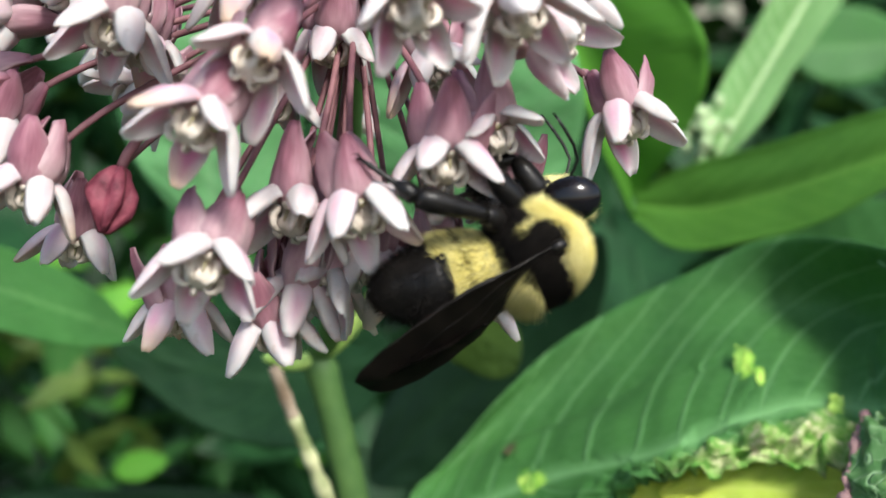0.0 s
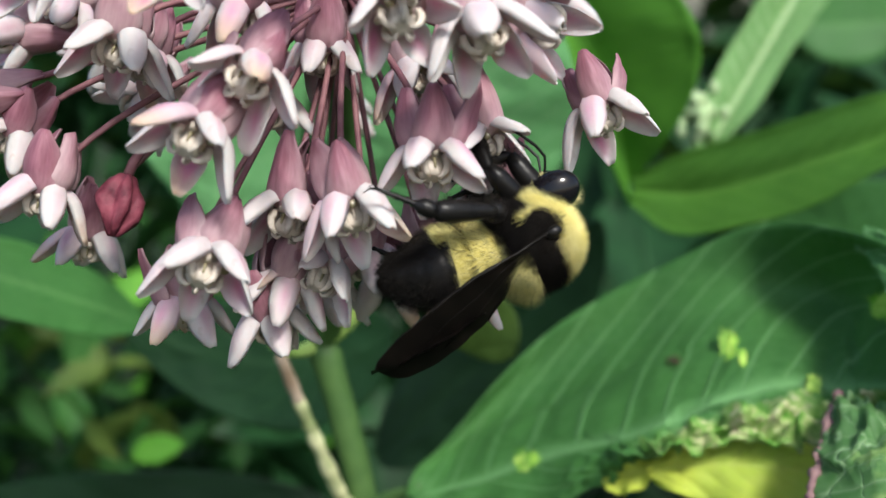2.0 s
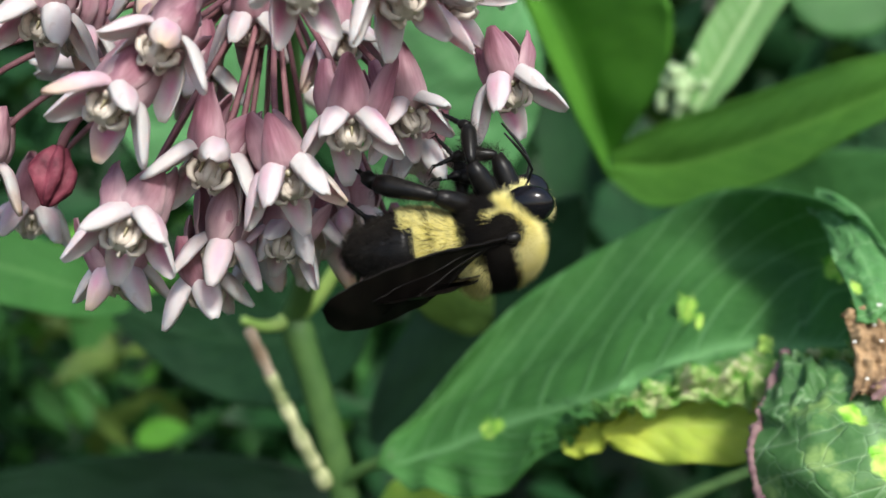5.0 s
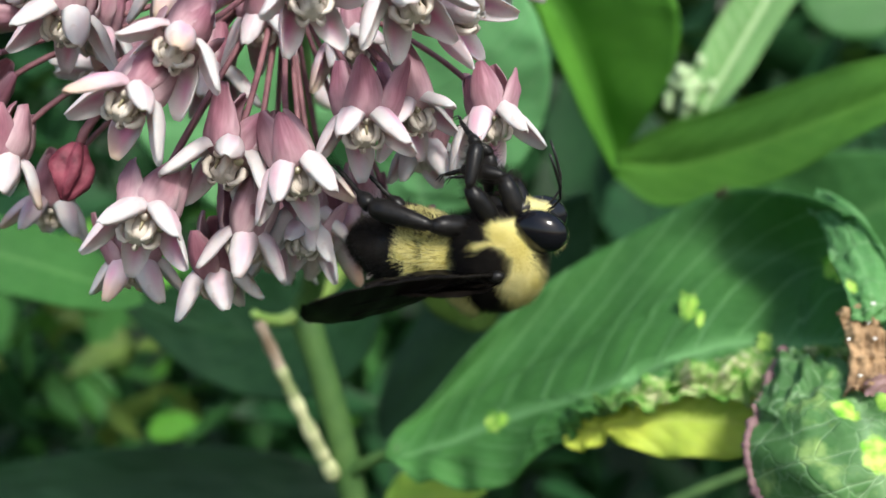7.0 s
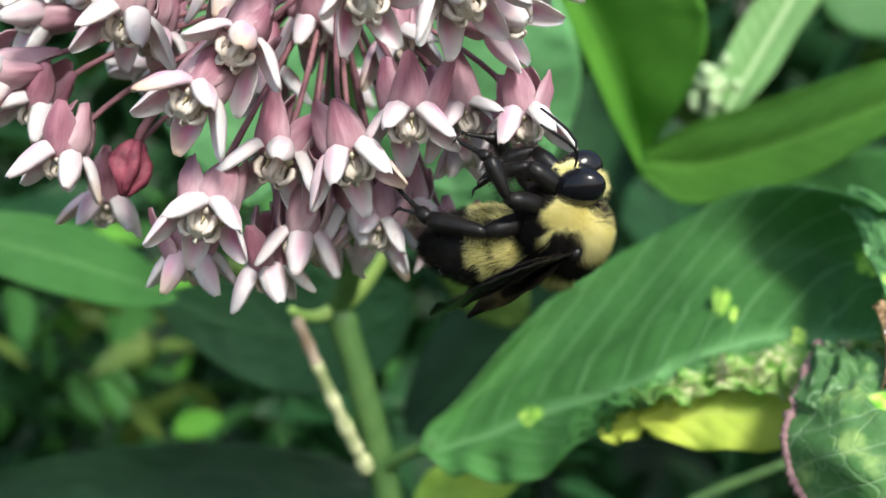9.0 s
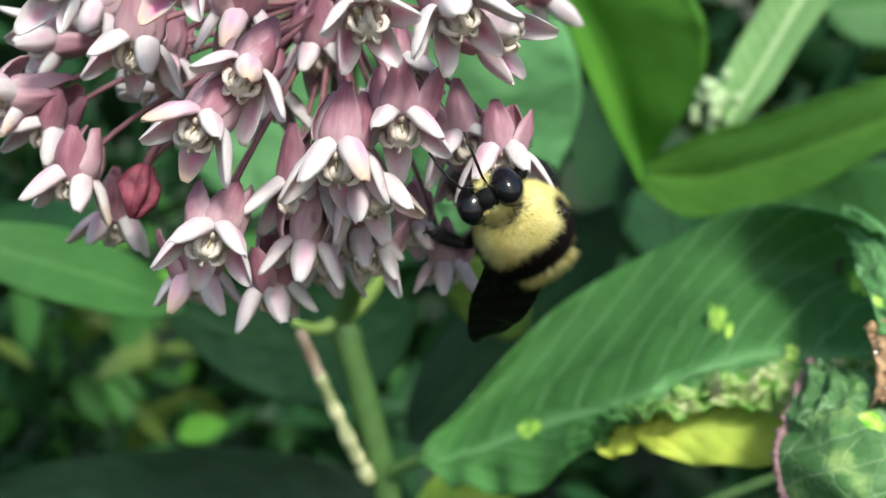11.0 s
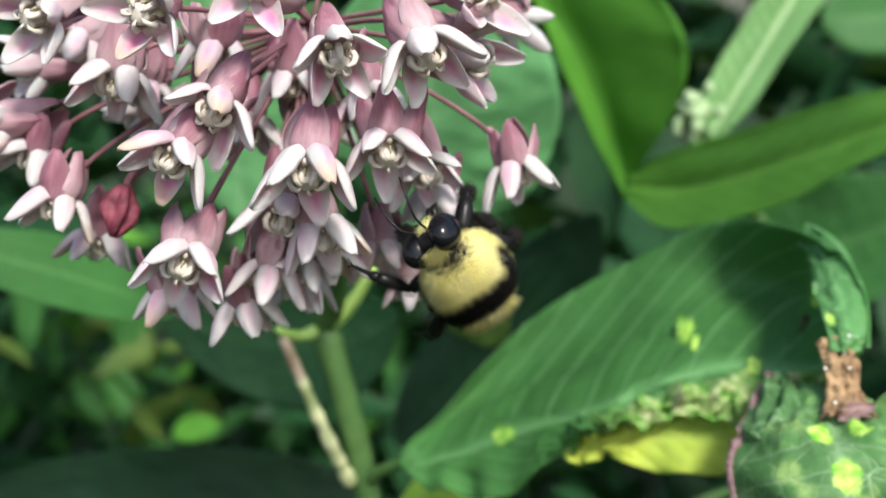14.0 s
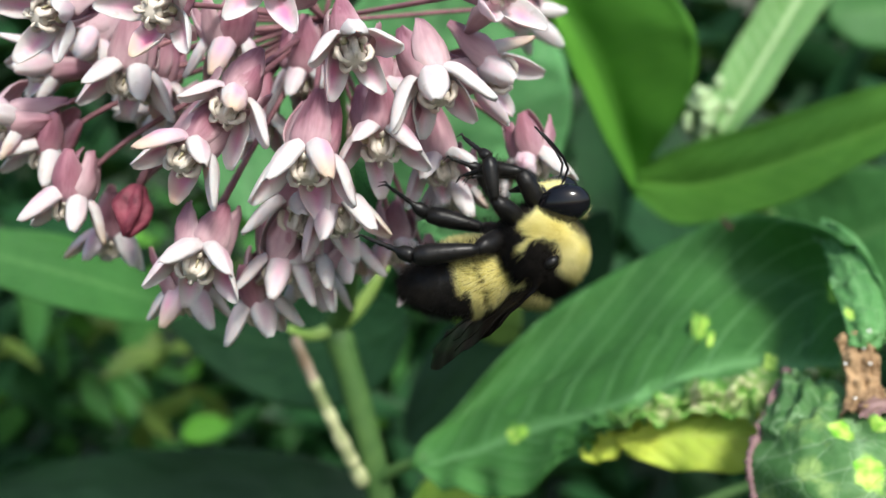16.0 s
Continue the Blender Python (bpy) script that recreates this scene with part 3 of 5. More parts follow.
RIB_MIDRIB = ((-0.0055, 0.1270, 0.9348), (-0.0002, 0.1260, 0.9365), (0.0051, 0.1230, 0.9395), (0.0118, 0.1190, 0.9442), (0.0186, 0.1130, 0.9489), (0.0241, 0.1070, 0.9533), (0.0291, 0.1055, 0.9560), (0.0342, 0.1055, 0.9584), (0.0405, 0.1070, 0.9595), (0.0470, 0.1060, 0.9592), (0.0501, 0.0970, 0.9625), (0.0500, 0.0890, 0.9654))
RIB_LOWER_EDGE = ((-0.0054, 0.1268, 0.9348), (0.0001, 0.1210, 0.9350), (0.0062, 0.1170, 0.9351), (0.0114, 0.1120, 0.9382), (0.0180, 0.1080, 0.9455), (0.0224, 0.1020, 0.9525), (0.0282, 0.1005, 0.9544), (0.0338, 0.1005, 0.9553), (0.0383, 0.1000, 0.9546), (0.0421, 0.0990, 0.9563), (0.0479, 0.0975, 0.9601), (0.0498, 0.0890, 0.9645))
loft("leaf", MAT_LEAF_EATEN, (RIB_LOWER_EDGE, RIB_MIDRIB, RIB_BLADE, RIB_UPPER_EDGE), (0, 0.5, 0.78, 1), "broad dark green leaf with a chewed, ragged lower edge", 150, 48, relief=big_relief, seed=4)
on_plant("petiole", [tube(bezier(((-0.0122, 0.1340, 0.9291), (-0.0098, 0.1330, 0.9314), (-0.0071, 0.1310, 0.9334), (-0.0031, 0.1280, 0.9363)), 10), np.linspace(0.0013, 0.0008, 10), 8)], MAT_STEM)


def crumple(name, mat, place, across, up, w, h, seed, depth=0.35, label=""):
    """A small crumpled piece of dry or chewed leaf tissue."""
    n, V, U, Fc = 15, [], [], []
    across, up = unit(across), unit(up)
    face = np.cross(across, up)
    for back in (0, 1):
        for i in range(n):
            for j in range(n):
                x, y = 2 * i / (n - 1) - 1, 2 * j / (n - 1) - 1
                r = math.hypot(x, y) + 1e-9
                k = max(abs(x), abs(y)) / r * (0.8 + 0.6 * noise.noise(Vector((x / r * 1.9, y / r * 1.9, seed))) + 0.45 * noise.noise(Vector((x / r * 5, y / r * 5, seed))))
                x, y = x * k, y * k
                z = depth * min(w, h) * (noise.noise(Vector((x * 1.6, y * 1.6, seed))) + 0.3 * noise.noise(Vector((x * 4, y * 4, seed + 9))))
                V.append(np.array(place) + across * x * w + up * y * h + face * (z - back * 0.0004) - P0)
                U.append((x * 0.5 + 0.5, y * 0.5 + 0.5))
    for i in range(n - 1):
        for j in range(n - 1):
            a = i * n + j
            Fc += [(a, a + n, a + n + 1, a + 1), (a + n * n, a + n * n + 1, a + n * n + n + 1, a + n * n + n)]
    return part(name, mesh_of(name, V, Fc, mat, U), plant, label)


def dead_relief(u, v):
    return 0.0009 * noise.noise(Vector((u * 7, v * 4, 3.0))) + 0.0006 * noise.noise(Vector((u * 4, v * 14, 6.0))) + 0.0004 * noise.noise(Vector((u * 22, v * 11, 9.0))) - 0.0008 * (2 * v - 1) ** 2


RIB_DEAD_A = ((0.0466, 0.0895, 0.9691), (0.0472, 0.0880, 0.9677), (0.0472, 0.0866, 0.9657), (0.0469, 0.0856, 0.9642), (0.0455, 0.0832, 0.9628))
RIB_DEAD_B = ((0.0511, 0.0895, 0.9698), (0.0511, 0.0880, 0.9676), (0.0508, 0.0866, 0.9655), (0.0511, 0.0856, 0.9641), (0.0515, 0.0832, 0.9635))
RIB_FOLD_OUT = ((0.0527, 0.1165, 0.9766), (0.0543, 0.1080, 0.9759), (0.0540, 0.0985, 0.9738), (0.0529, 0.0925, 0.9713), (0.0519, 0.0895, 0.9694), (0.0514, 0.0888, 0.9679))
RIB_FOLD_MID = ((0.0519, 0.1150, 0.9754), (0.0524, 0.1060, 0.9743), (0.0509, 0.0962, 0.9729), (0.0500, 0.0906, 0.9712), (0.0497, 0.0884, 0.9695), (0.0494, 0.0878, 0.9682))
RIB_FOLD_IN = ((0.0519, 0.1160, 0.9738), (0.0514, 0.1080, 0.9725), (0.0489, 0.0990, 0.9718), (0.0481, 0.0928, 0.9709), (0.0479, 0.0898, 0.9694), (0.0476, 0.0884, 0.9682))
crumple("dead_patch", MAT_PURPLE, (0.0493, 0.0832, 0.9631), (1, 0, 0.2), (0, 0.3, 1), 0.0022, 0.0012, 5, 0.5, "dark purple-brown dead spot")
loft("dead_strip", MAT_BROWN, (RIB_DEAD_A, RIB_DEAD_B), (0, 1), "brown dried-out strip where the leaf folds over", 60, 26, relief=dead_relief, seed=5)


def fold_relief(u, v):
    return 0.0005 * noise.noise(Vector((u * 7, v * 4, 8.0))) + 0.0003 * noise.noise(Vector((u * 18, v * 9, 2.0)))


loft("leaf_fold", MAT_LEAF_FOLD, (RIB_FOLD_IN, RIB_FOLD_MID, RIB_FOLD_OUT), (0, 0.5, 1), "lighter turned-over margin with net veins", 50, 20, relief=fold_relief, seed=6)
for x, y, z, w in ((0.0497, 0.0880, 0.9700, 0.0004), (0.0468, 0.0862, 0.9669, 0.0003), (0.0494, 0.0862, 0.9669, 0.0003), (0.0472, 0.0836, 0.9640, 0.00028), (0.0490, 0.0872, 0.9682, 0.00022)):
    crumple("latex_drop", MAT_LATEX, (x, y, z), (1, 0, 0.2), (0, 0.2, 1), w * 0.6, w * 0.4, int(z * 9000), 0.6, "tiny white fleck of dried sap")


def on_leaf(i, j, lift):
    """A place just above the big leaf's face, by its rows and columns."""
    nv, top, normals = GRID[4]
    p, m = top[i * nv + j], normals[i * nv + j]
    return np.array(p) + np.array(P0) + m * lift


for i, j, w, h, sd in ((95, 31, 0.0011, 0.0019, 11), (97, 29, 0.0016, 0.0010, 12), (40, 23, 0.0009, 0.0014, 13), (116, 22, 0.0010, 0.0017, 15)):
    crumple("chewed_patch", MAT_LIME, on_leaf(i, j, 0.0005), on_leaf(i + 2, j, 0) - on_leaf(i - 2, j, 0), (0.0, 0.5, 0.86), w, h, sd, 0.3, "lime-green chewed leaf tissue")
def curl_relief(u, v):
    """Wrinkles that gather towards the fold at the top, and soft swellings below."""
    top = max(0.0, 1 - u * 2.6)
    return top * (0.0016 * noise.noise(Vector((u * 8, v * 13, 2.0))) + 0.0008 * noise.noise(Vector((u * 18, v * 26, 5.0)))) + 0.0009 * noise.noise(Vector((u * 5, v * 5, 8.0)))


RIB_CURL_RIM = ((0.0442, 0.0990, 0.9616), (0.0424, 0.0960, 0.9601), (0.0397, 0.0910, 0.9587), (0.0375, 0.0870, 0.9572), (0.0368, 0.0850, 0.9553), (0.0370, 0.0830, 0.9528), (0.0380, 0.0810, 0.9507), (0.0392, 0.0790, 0.9487), (0.0409, 0.0770, 0.9462))
RIB_CURL_A = ((0.0462, 0.0940, 0.9620), (0.0439, 0.0870, 0.9617), (0.0420, 0.0820, 0.9603), (0.0416, 0.0785, 0.9589), (0.0416, 0.0765, 0.9570), (0.0422, 0.0755, 0.9546), (0.0432, 0.0750, 0.9520), (0.0444, 0.0750, 0.9491), (0.0456, 0.0750, 0.9461))
RIB_CURL_B = ((0.0507, 0.0880, 0.9627), (0.0506, 0.0830, 0.9621), (0.0505, 0.0790, 0.9608), (0.0509, 0.0770, 0.9588), (0.0512, 0.0760, 0.9564), (0.0518, 0.0757, 0.9538), (0.0522, 0.0755, 0.9510), (0.0524, 0.0755, 0.9481), (0.0521, 0.0755, 0.9451))
RIB_CURL_FAR = ((0.0557, 0.0880, 0.9632), (0.0590, 0.0860, 0.9602), (0.0606, 0.0840, 0.9573), (0.0615, 0.0830, 0.9542), (0.0618, 0.0820, 0.9510), (0.0616, 0.0810, 0.9479), (0.0608, 0.0800, 0.9454), (0.0600, 0.0800, 0.9429), (0.0575, 0.0790, 0.9417))
loft("leaf", MAT_LEAF_CURL, (RIB_CURL_RIM, RIB_CURL_A, RIB_CURL_B, RIB_CURL_FAR), (0, 0.3, 0.66, 1), "folded-over leaf end, eaten and pale-veined, with a purple rim", 90, 60, relief=curl_relief, seed=7)
rim = EDGE[7]
part("leaf_rim", mesh_of("leaf_rim", *tube(rim, [0.00034 + 0.0007 * abs(noise.noise(Vector((i * 0.3, 5, 0)))) for i in range(len(rim))], 8)[:2], MAT_PURPLE), plant, "curled purple leaf rim")
plant_leaf("leaf", "bright yellowing leaf below the chewed one", MAT_LEAF_YELLOW,
           ((0.0246, 0.1050, 0.9492), (0.0298, 0.1030, 0.9515), (0.0370, 0.1020, 0.9519), (0.0458, 0.1000, 0.9508)),
           (0, 0.60, 0.80), (0, 0.60, 0.80), 0.0043, peak=0.55, blunt=0.5, cup=0.15, wave=0.14, seed=9, quilt=0.10, veins=6)
plant_leaf("leaf", "olive-green leaf behind the stem, dimmed by shade in its colour", MAT_LEAF_DIM,
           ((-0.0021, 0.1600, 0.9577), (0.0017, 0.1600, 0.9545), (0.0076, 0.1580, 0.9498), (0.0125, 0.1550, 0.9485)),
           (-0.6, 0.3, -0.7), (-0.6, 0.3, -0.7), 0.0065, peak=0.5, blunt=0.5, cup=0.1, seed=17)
on_plant("side_stalk", [tube(bezier(((0.0492, 0.2000, 0.8870), (0.0555, 0.2000, 0.8904), (0.0618, 0.2000, 0.8930), (0.0717, 0.2000, 0.8970)), 14), np.linspace(0.0010, 0.0008, 14), 8)], MAT_STEM, "thin pale green stalk")
plant_leaf("leaf", "small yellow scrap of leaf", MAT_LEAF_YELLOW,
           ((0.0196, 0.1070, 0.9471), (0.0215, 0.1065, 0.9479), (0.0236, 0.1060, 0.9488), (0.0263, 0.1055, 0.9500)),
           (0, 0.6, 0.8), (0, 0.6, 0.8), 0.0019, cup=0.15, wave=0.25, seed=19, nu=24, nv=11)
plant_leaf("leaf", "small yellow leaf low on the stem", MAT_LEAF_YELLOW,
           ((-0.0098, 0.1600, 0.9099), (-0.0042, 0.1580, 0.9124), (0.0022, 0.1560, 0.9140), (0.0106, 0.1540, 0.9178)),
           (0, 0.3, 0.95), (0, 0.3, 0.95), 0.0050, cup=0.1, wave=0.08, seed=10)
plant_leaf("leaf", "leaf hanging behind the stem, its dark green holding the shade", MAT_LEAF_HALF,
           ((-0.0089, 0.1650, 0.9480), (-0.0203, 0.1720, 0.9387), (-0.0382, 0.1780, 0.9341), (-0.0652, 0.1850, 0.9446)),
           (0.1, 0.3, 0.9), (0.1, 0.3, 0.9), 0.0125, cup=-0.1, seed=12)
plant_leaf("leaf", "green leaf seen edge-on beside the flowers", MAT_LEAF,
           ((-0.0551, 0.1700, 0.9482), (-0.0646, 0.1580, 0.9574), (-0.0753, 0.1500, 0.9645), (-0.0905, 0.1400, 0.9707)),
           (0, 0.6, 0.7), (0, 0.6, 0.7), 0.0066, cup=-0.1, seed=13)
plant_leaf("leaf", "rounded bluish green leaf close behind the flowers", MAT_LEAF_BLUE,
           ((-0.0008, 0.1650, 0.9626), (0.0002, 0.1600, 0.9743), (0.0004, 0.1550, 0.9901), (-0.0015, 0.1500, 1.0126)),
           (-1, 0.1, 0.1), (-1, 0.1, 0.1), 0.0215, peak=0.6, blunt=0.5, cup=-0.1, seed=14)
plant_leaf("leaf", "light green leaf behind the flowers", MAT_LEAF_BLUE,
           ((-0.0398, 0.1720, 0.9657), (-0.0393, 0.1700, 0.9817), (-0.0404, 0.1680, 0.9996), (-0.0417, 0.1650, 1.0234)),
           (-1, 0.1, 0.1), (-1, 0.1, 0.1), 0.0170, peak=0.55, blunt=0.5, cup=-0.1, seed=27)
plant_leaf("leaf", "leaf below the flowers, darkened by shade in its colour", MAT_LEAF_DEEP,
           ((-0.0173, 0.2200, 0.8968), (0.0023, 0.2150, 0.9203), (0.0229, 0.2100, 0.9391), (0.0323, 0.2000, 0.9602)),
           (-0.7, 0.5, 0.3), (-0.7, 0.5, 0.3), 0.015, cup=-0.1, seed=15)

plant_leaf("leaf", "large leaf low behind the stem, deep shade painted in its colour", MAT_LEAF_DEEP,
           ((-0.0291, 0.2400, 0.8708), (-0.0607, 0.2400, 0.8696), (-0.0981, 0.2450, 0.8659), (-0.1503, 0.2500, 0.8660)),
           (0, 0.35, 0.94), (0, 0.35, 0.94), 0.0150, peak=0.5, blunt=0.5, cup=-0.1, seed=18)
# Lit leaf: the lighter green stands in for sun falling on it.
plant_leaf("leaf", "small leaf low behind, its patch of sun painted as lime green", MAT_LEAF_FRESH,
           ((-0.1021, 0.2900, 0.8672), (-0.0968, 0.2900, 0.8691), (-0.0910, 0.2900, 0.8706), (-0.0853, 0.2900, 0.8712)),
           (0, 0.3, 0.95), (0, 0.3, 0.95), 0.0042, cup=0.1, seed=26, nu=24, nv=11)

other = thing("milkweed_plant", (0.0413, 0.2000, 0.9471), "neighbouring milkweed with tall fresh green leaves", "plant")
P1 = tuple(other.location)


def other_leaf(label, mat, spine, side_a, side_b, width, **more):
    return part("leaf", leaf_mesh("leaf", mat, spine, side_a, side_b, width, origin=P1, **more), other, label)


v, f, u = tube(bezier(((0.1642, 0.2600, 0.7363), (0.1408, 0.2600, 0.8382), (0.0989, 0.2400, 0.9233), (0.0535, 0.2150, 0.9813)), 24), np.linspace(0.0026, 0.0014, 24), 12)
part("stem", mesh_of("stem", [np.array(p) - P1 for p in v], f, MAT_STEM, u), other)
def soft_relief(u, v):
    """Slow waves, a sunken midrib and a slightly rolled rim."""
    return 0.0006 * noise.noise(Vector((u * 5, v * 3, 2.0))) - 0.0010 * math.exp(-((v - 0.5) * 9) ** 2) + 0.0008 * max(0.0, abs(v - 0.5) - 0.45) / 0.05


TALL_LEFT = ((0.0379, 0.1960, 0.9640), (0.0303, 0.1900, 0.9778), (0.0237, 0.1860, 0.9927), (0.0176, 0.1830, 1.0061), (0.0142, 0.1810, 1.0156))
TALL_MID = ((0.0386, 0.2000, 0.9676), (0.0345, 0.1970, 0.9798), (0.0287, 0.1930, 0.9944), (0.0224, 0.1900, 1.0053), (0.0195, 0.1880, 1.0136))
TALL_RIGHT = ((0.0391, 0.2000, 0.9689), (0.0447, 0.1920, 0.9792), (0.0481, 0.1880, 0.9884), (0.0485, 0.1860, 0.9957), (0.0467, 0.1850, 1.0013), (0.0409, 0.1850, 1.0095))
loft("leaf", MAT_LEAF_TALL, (TALL_LEFT, TALL_MID, TALL_RIGHT), (0, 0.5, 1), "tall upright fresh green leaf", 60, 28, relief=soft_relief, seed=21, owner=other)
SIDE_UPPER = ((0.0388, 0.2000, 0.9695), (0.0474, 0.1940, 0.9750), (0.0614, 0.1840, 0.9809), (0.0724, 0.1760, 0.9859), (0.0796, 0.1710, 0.9884), (0.0933, 0.1640, 0.9920))
SIDE_MID = ((0.0383, 0.1980, 0.9674), (0.0492, 0.1900, 0.9679), (0.0615, 0.1800, 0.9731), (0.0716, 0.1720, 0.9786), (0.0793, 0.1670, 0.9829), (0.0919, 0.1600, 0.9879))
SIDE_LOWER = ((0.0379, 0.1960, 0.9643), (0.0452, 0.1860, 0.9601), (0.0576, 0.1760, 0.9643), (0.0668, 0.1680, 0.9696), (0.0775, 0.1630, 0.9774), (0.0913, 0.1580, 0.9842))
loft("leaf", MAT_LEAF_OLIVE, (SIDE_LOWER, SIDE_MID, SIDE_UPPER), (0, 0.5, 1), "broad olive-green leaf reaching sideways", 60, 28, relief=soft_relief, seed=22, owner=other)
PALE_LEFT = ((0.0531, 0.2140, 0.9723), (0.0564, 0.2180, 0.9825), (0.0625, 0.2240, 0.9923), (0.0693, 0.2300, 1.0016), (0.0770, 0.2360, 1.0131))
PALE_MID = ((0.0578, 0.2160, 0.9727), (0.0659, 0.2220, 0.9838), (0.0737, 0.2290, 0.9943), (0.0807, 0.2350, 1.0038), (0.0867, 0.2400, 1.0129))
PALE_RIGHT = ((0.0612, 0.2140, 0.9747), (0.0697, 0.2190, 0.9819), (0.0787, 0.2260, 0.9933), (0.0877, 0.2320, 1.0035), (0.0954, 0.2380, 1.0131))
loft("leaf", MAT_LEAF_PALE, (PALE_LEFT, PALE_MID, PALE_RIGHT), (0, 0.5, 1), "pale green leaf seen along its bright midrib", 50, 24, relief=soft_relief, seed=23, owner=other)
other_leaf("bluish green leaf far behind in soft light", MAT_LEAF,
           ((0.1680, 0.5000, 0.9941), (0.1856, 0.5000, 0.9948), (0.2071, 0.5000, 0.9954), (0.2364, 0.5000, 0.9970)),
           (0, 0.3, 0.95), (0, 0.3, 0.95), 0.020, cup=0.1, seed=25, nu=24, nv=11)
other_leaf("mid-green leaf behind the chewed one", MAT_LEAF,
           ((0.0788, 0.2600, 0.9281), (0.0928, 0.2500, 0.9377), (0.1067, 0.2400, 0.9466), (0.1243, 0.2300, 0.9564)),
           (-0.2, 0.5, 0.85), (-0.2, 0.5, 0.85), 0.018, cup=0.2, seed=24)
rng_buds = random.Random(9)
for k in range(26):
    c = np.array((0.0551, 0.2120, 0.9812)) + (rng_buds.gauss(0, 0.0017), rng_buds.gauss(0, 0.0014), rng_buds.gauss(0, 0.0027))
    v, f, u = joined([ball(c, (0.0011, 0.0011, 0.0016), 6, 8), tube((c, c * 0.5 + np.array((0.0544, 0.2165, 0.9804)) * 0.5, (0.0545, 0.2170, 0.9791)), 0.0003, 5)])
    part("flower_bud", mesh_of("flower_bud", [np.array(p) - P1 for p in v], f, MAT_PALEBUD, u), other, "pale green unopened flower bud")

# ---- the flower umbel ----
umbel = thing("milkweed_umbel", O, "drooping umbel of pink and white milkweed flowers", "flower")


def hood_mesh(name, seed, length=1.0, flare=1.0):
    """One scoop-shaped hood of a floret: swollen at its base, spreading outwards to a blunt point, hollow on its face."""
    n, ns = 18, 16
    spine = bezier(((0.45 * mm, 0, -0.75 * mm), (2.05 * mm, 0, -1.35 * mm), (2.35 * mm * flare, 0, 0.35 * mm * length), (3.75 * mm * flare, 0, 2.4 * mm * length)), n)
    tang = np.gradient(spine, axis=0)
    V, U, Fc = [], [], []
    for i, p in enumerate(spine):
        u = i / (n - 1)
        t = unit(tang[i])
        out = unit(np.array((t[2], 0, -t[0])))
        tip = math.sqrt(max(0.02, 1 - (max(0.0, u - 0.60) / 0.41) ** 2.2))
        w = mm * (0.80 + 0.32 * math.sin(math.pi * min(1, 0.10 + 0.84 * u)) ** 1.2) * (0.16 + 0.84 * tip)
        d = mm * (0.52 * (1 - u) ** 0.7 + 0.40) * (0.35 + 0.65 * tip)
        roll = 0.42 * mm * min(1, u * 2.2) * tip
        for k in range(ns):
            a = 2 * math.pi * k / ns
            y, h = math.cos(a) * w, math.sin(a) * d
            if h < 0:
                h = 0.30 * h * abs(math.cos(a)) + 0.34 * d * (1 - abs(math.cos(a)) ** 2) * min(1, u * 2.5)
            else:
                h -= 0.14 * mm * math.exp(-(math.cos(a) * 4) ** 2) * min(1, u * 2.5) * tip
            h -= roll * abs(math.cos(a)) ** 3
            h += 0.10 * mm * noise.noise(Vector((u * 3.4, k * 0.55, seed)))
            y *= 1 + 0.09 * noise.noise(Vector((u * 5, 3.0 if y > 0 else 8.0, seed)))
            V.append(p + np.array((0, y, 0)) + out * h)
            U.append((u, 0.5 + 0.5 * math.cos(a) + (0.0 if math.sin(a) > -0.3 else 2.0)))
    for i in range(n - 1):
        for k in range(ns):
            k2 = (k + 1) % ns
            Fc.append((i * ns + k, (i + 1) * ns + k, (i + 1) * ns + k2, i * ns + k2))
    Fc.append(tuple(range(ns)))
    Fc.append(tuple(range((n - 1) * ns, n * ns))[::-1])
    return mesh_of(name, V, Fc, MAT_HOOD, U)


def lobe_mesh(name, seed, spread=1.0, long=1.0):
    """One broad corolla lobe, bent back so that the five of them clasp the pedicel like a bell."""
    n, nv = 16, 11
    spine = bezier(((0.7 * mm, 0, -0.5 * mm), (2.3 * mm, 0, -0.5 * mm), (2.25 * mm * spread, 0, -3.2 * mm * long), (0.95 * mm * spread ** 2.4, 0, -6.0 * mm * long)), n)
    tang = np.gradient(spine, axis=0)
    V, U, Fc, N = [], [], [], []
    for i, p in enumerate(spine):
        u = i / (n - 1)
        t = unit(tang[i])
        out = unit(np.array((-t[2], 0, t[0])))
        w = mm * (1.98 * math.sin(math.pi * (0.22 + 0.67 * u ** 1.3)) ** 0.75 + 0.03) * (0.92 + 0.08 * math.cos(7 * u + seed))
        for j in range(nv):
            v = 2 * j / (nv - 1) - 1
            bend = 1.05 * v * min(1.0, w / (1.5 * mm))
            r = w / 1.05
            curl = -r * (1 - math.cos(bend)) + 0.30 * mm * noise.noise(Vector((u * 2.6, v * 1.7, seed * 2.7))) + 0.12 * mm * noise.noise(Vector((u * 7, v * 4.5, seed * 1.3))) + 0.10 * mm * math.exp(-(v * 6) ** 2)
            V.append(p + np.array((0, r * math.sin(bend), 0)) + out * curl)
            U.append((u, (v + 1) / 2))
            N.append(out)
    m = len(V)
    V += [p - q * 0.14 * mm for p, q in zip(V, N)]
    for i in range(n - 1):
        for j in range(nv - 1):
            a, b, c, d = i * nv + j, i * nv + j + 1, (i + 1) * nv + j + 1, (i + 1) * nv + j
            Fc += [(a, b, c, d), (a + m, d + m, c + m, b + m)]
        for j in (0, nv - 1):
            a, d = i * nv + j, (i + 1) * nv + j
            Fc.append((a, d, d + m, a + m) if j == 0 else (a, a + m, d + m, d))
    for j in range(nv - 1):
        a = (n - 1) * nv + j
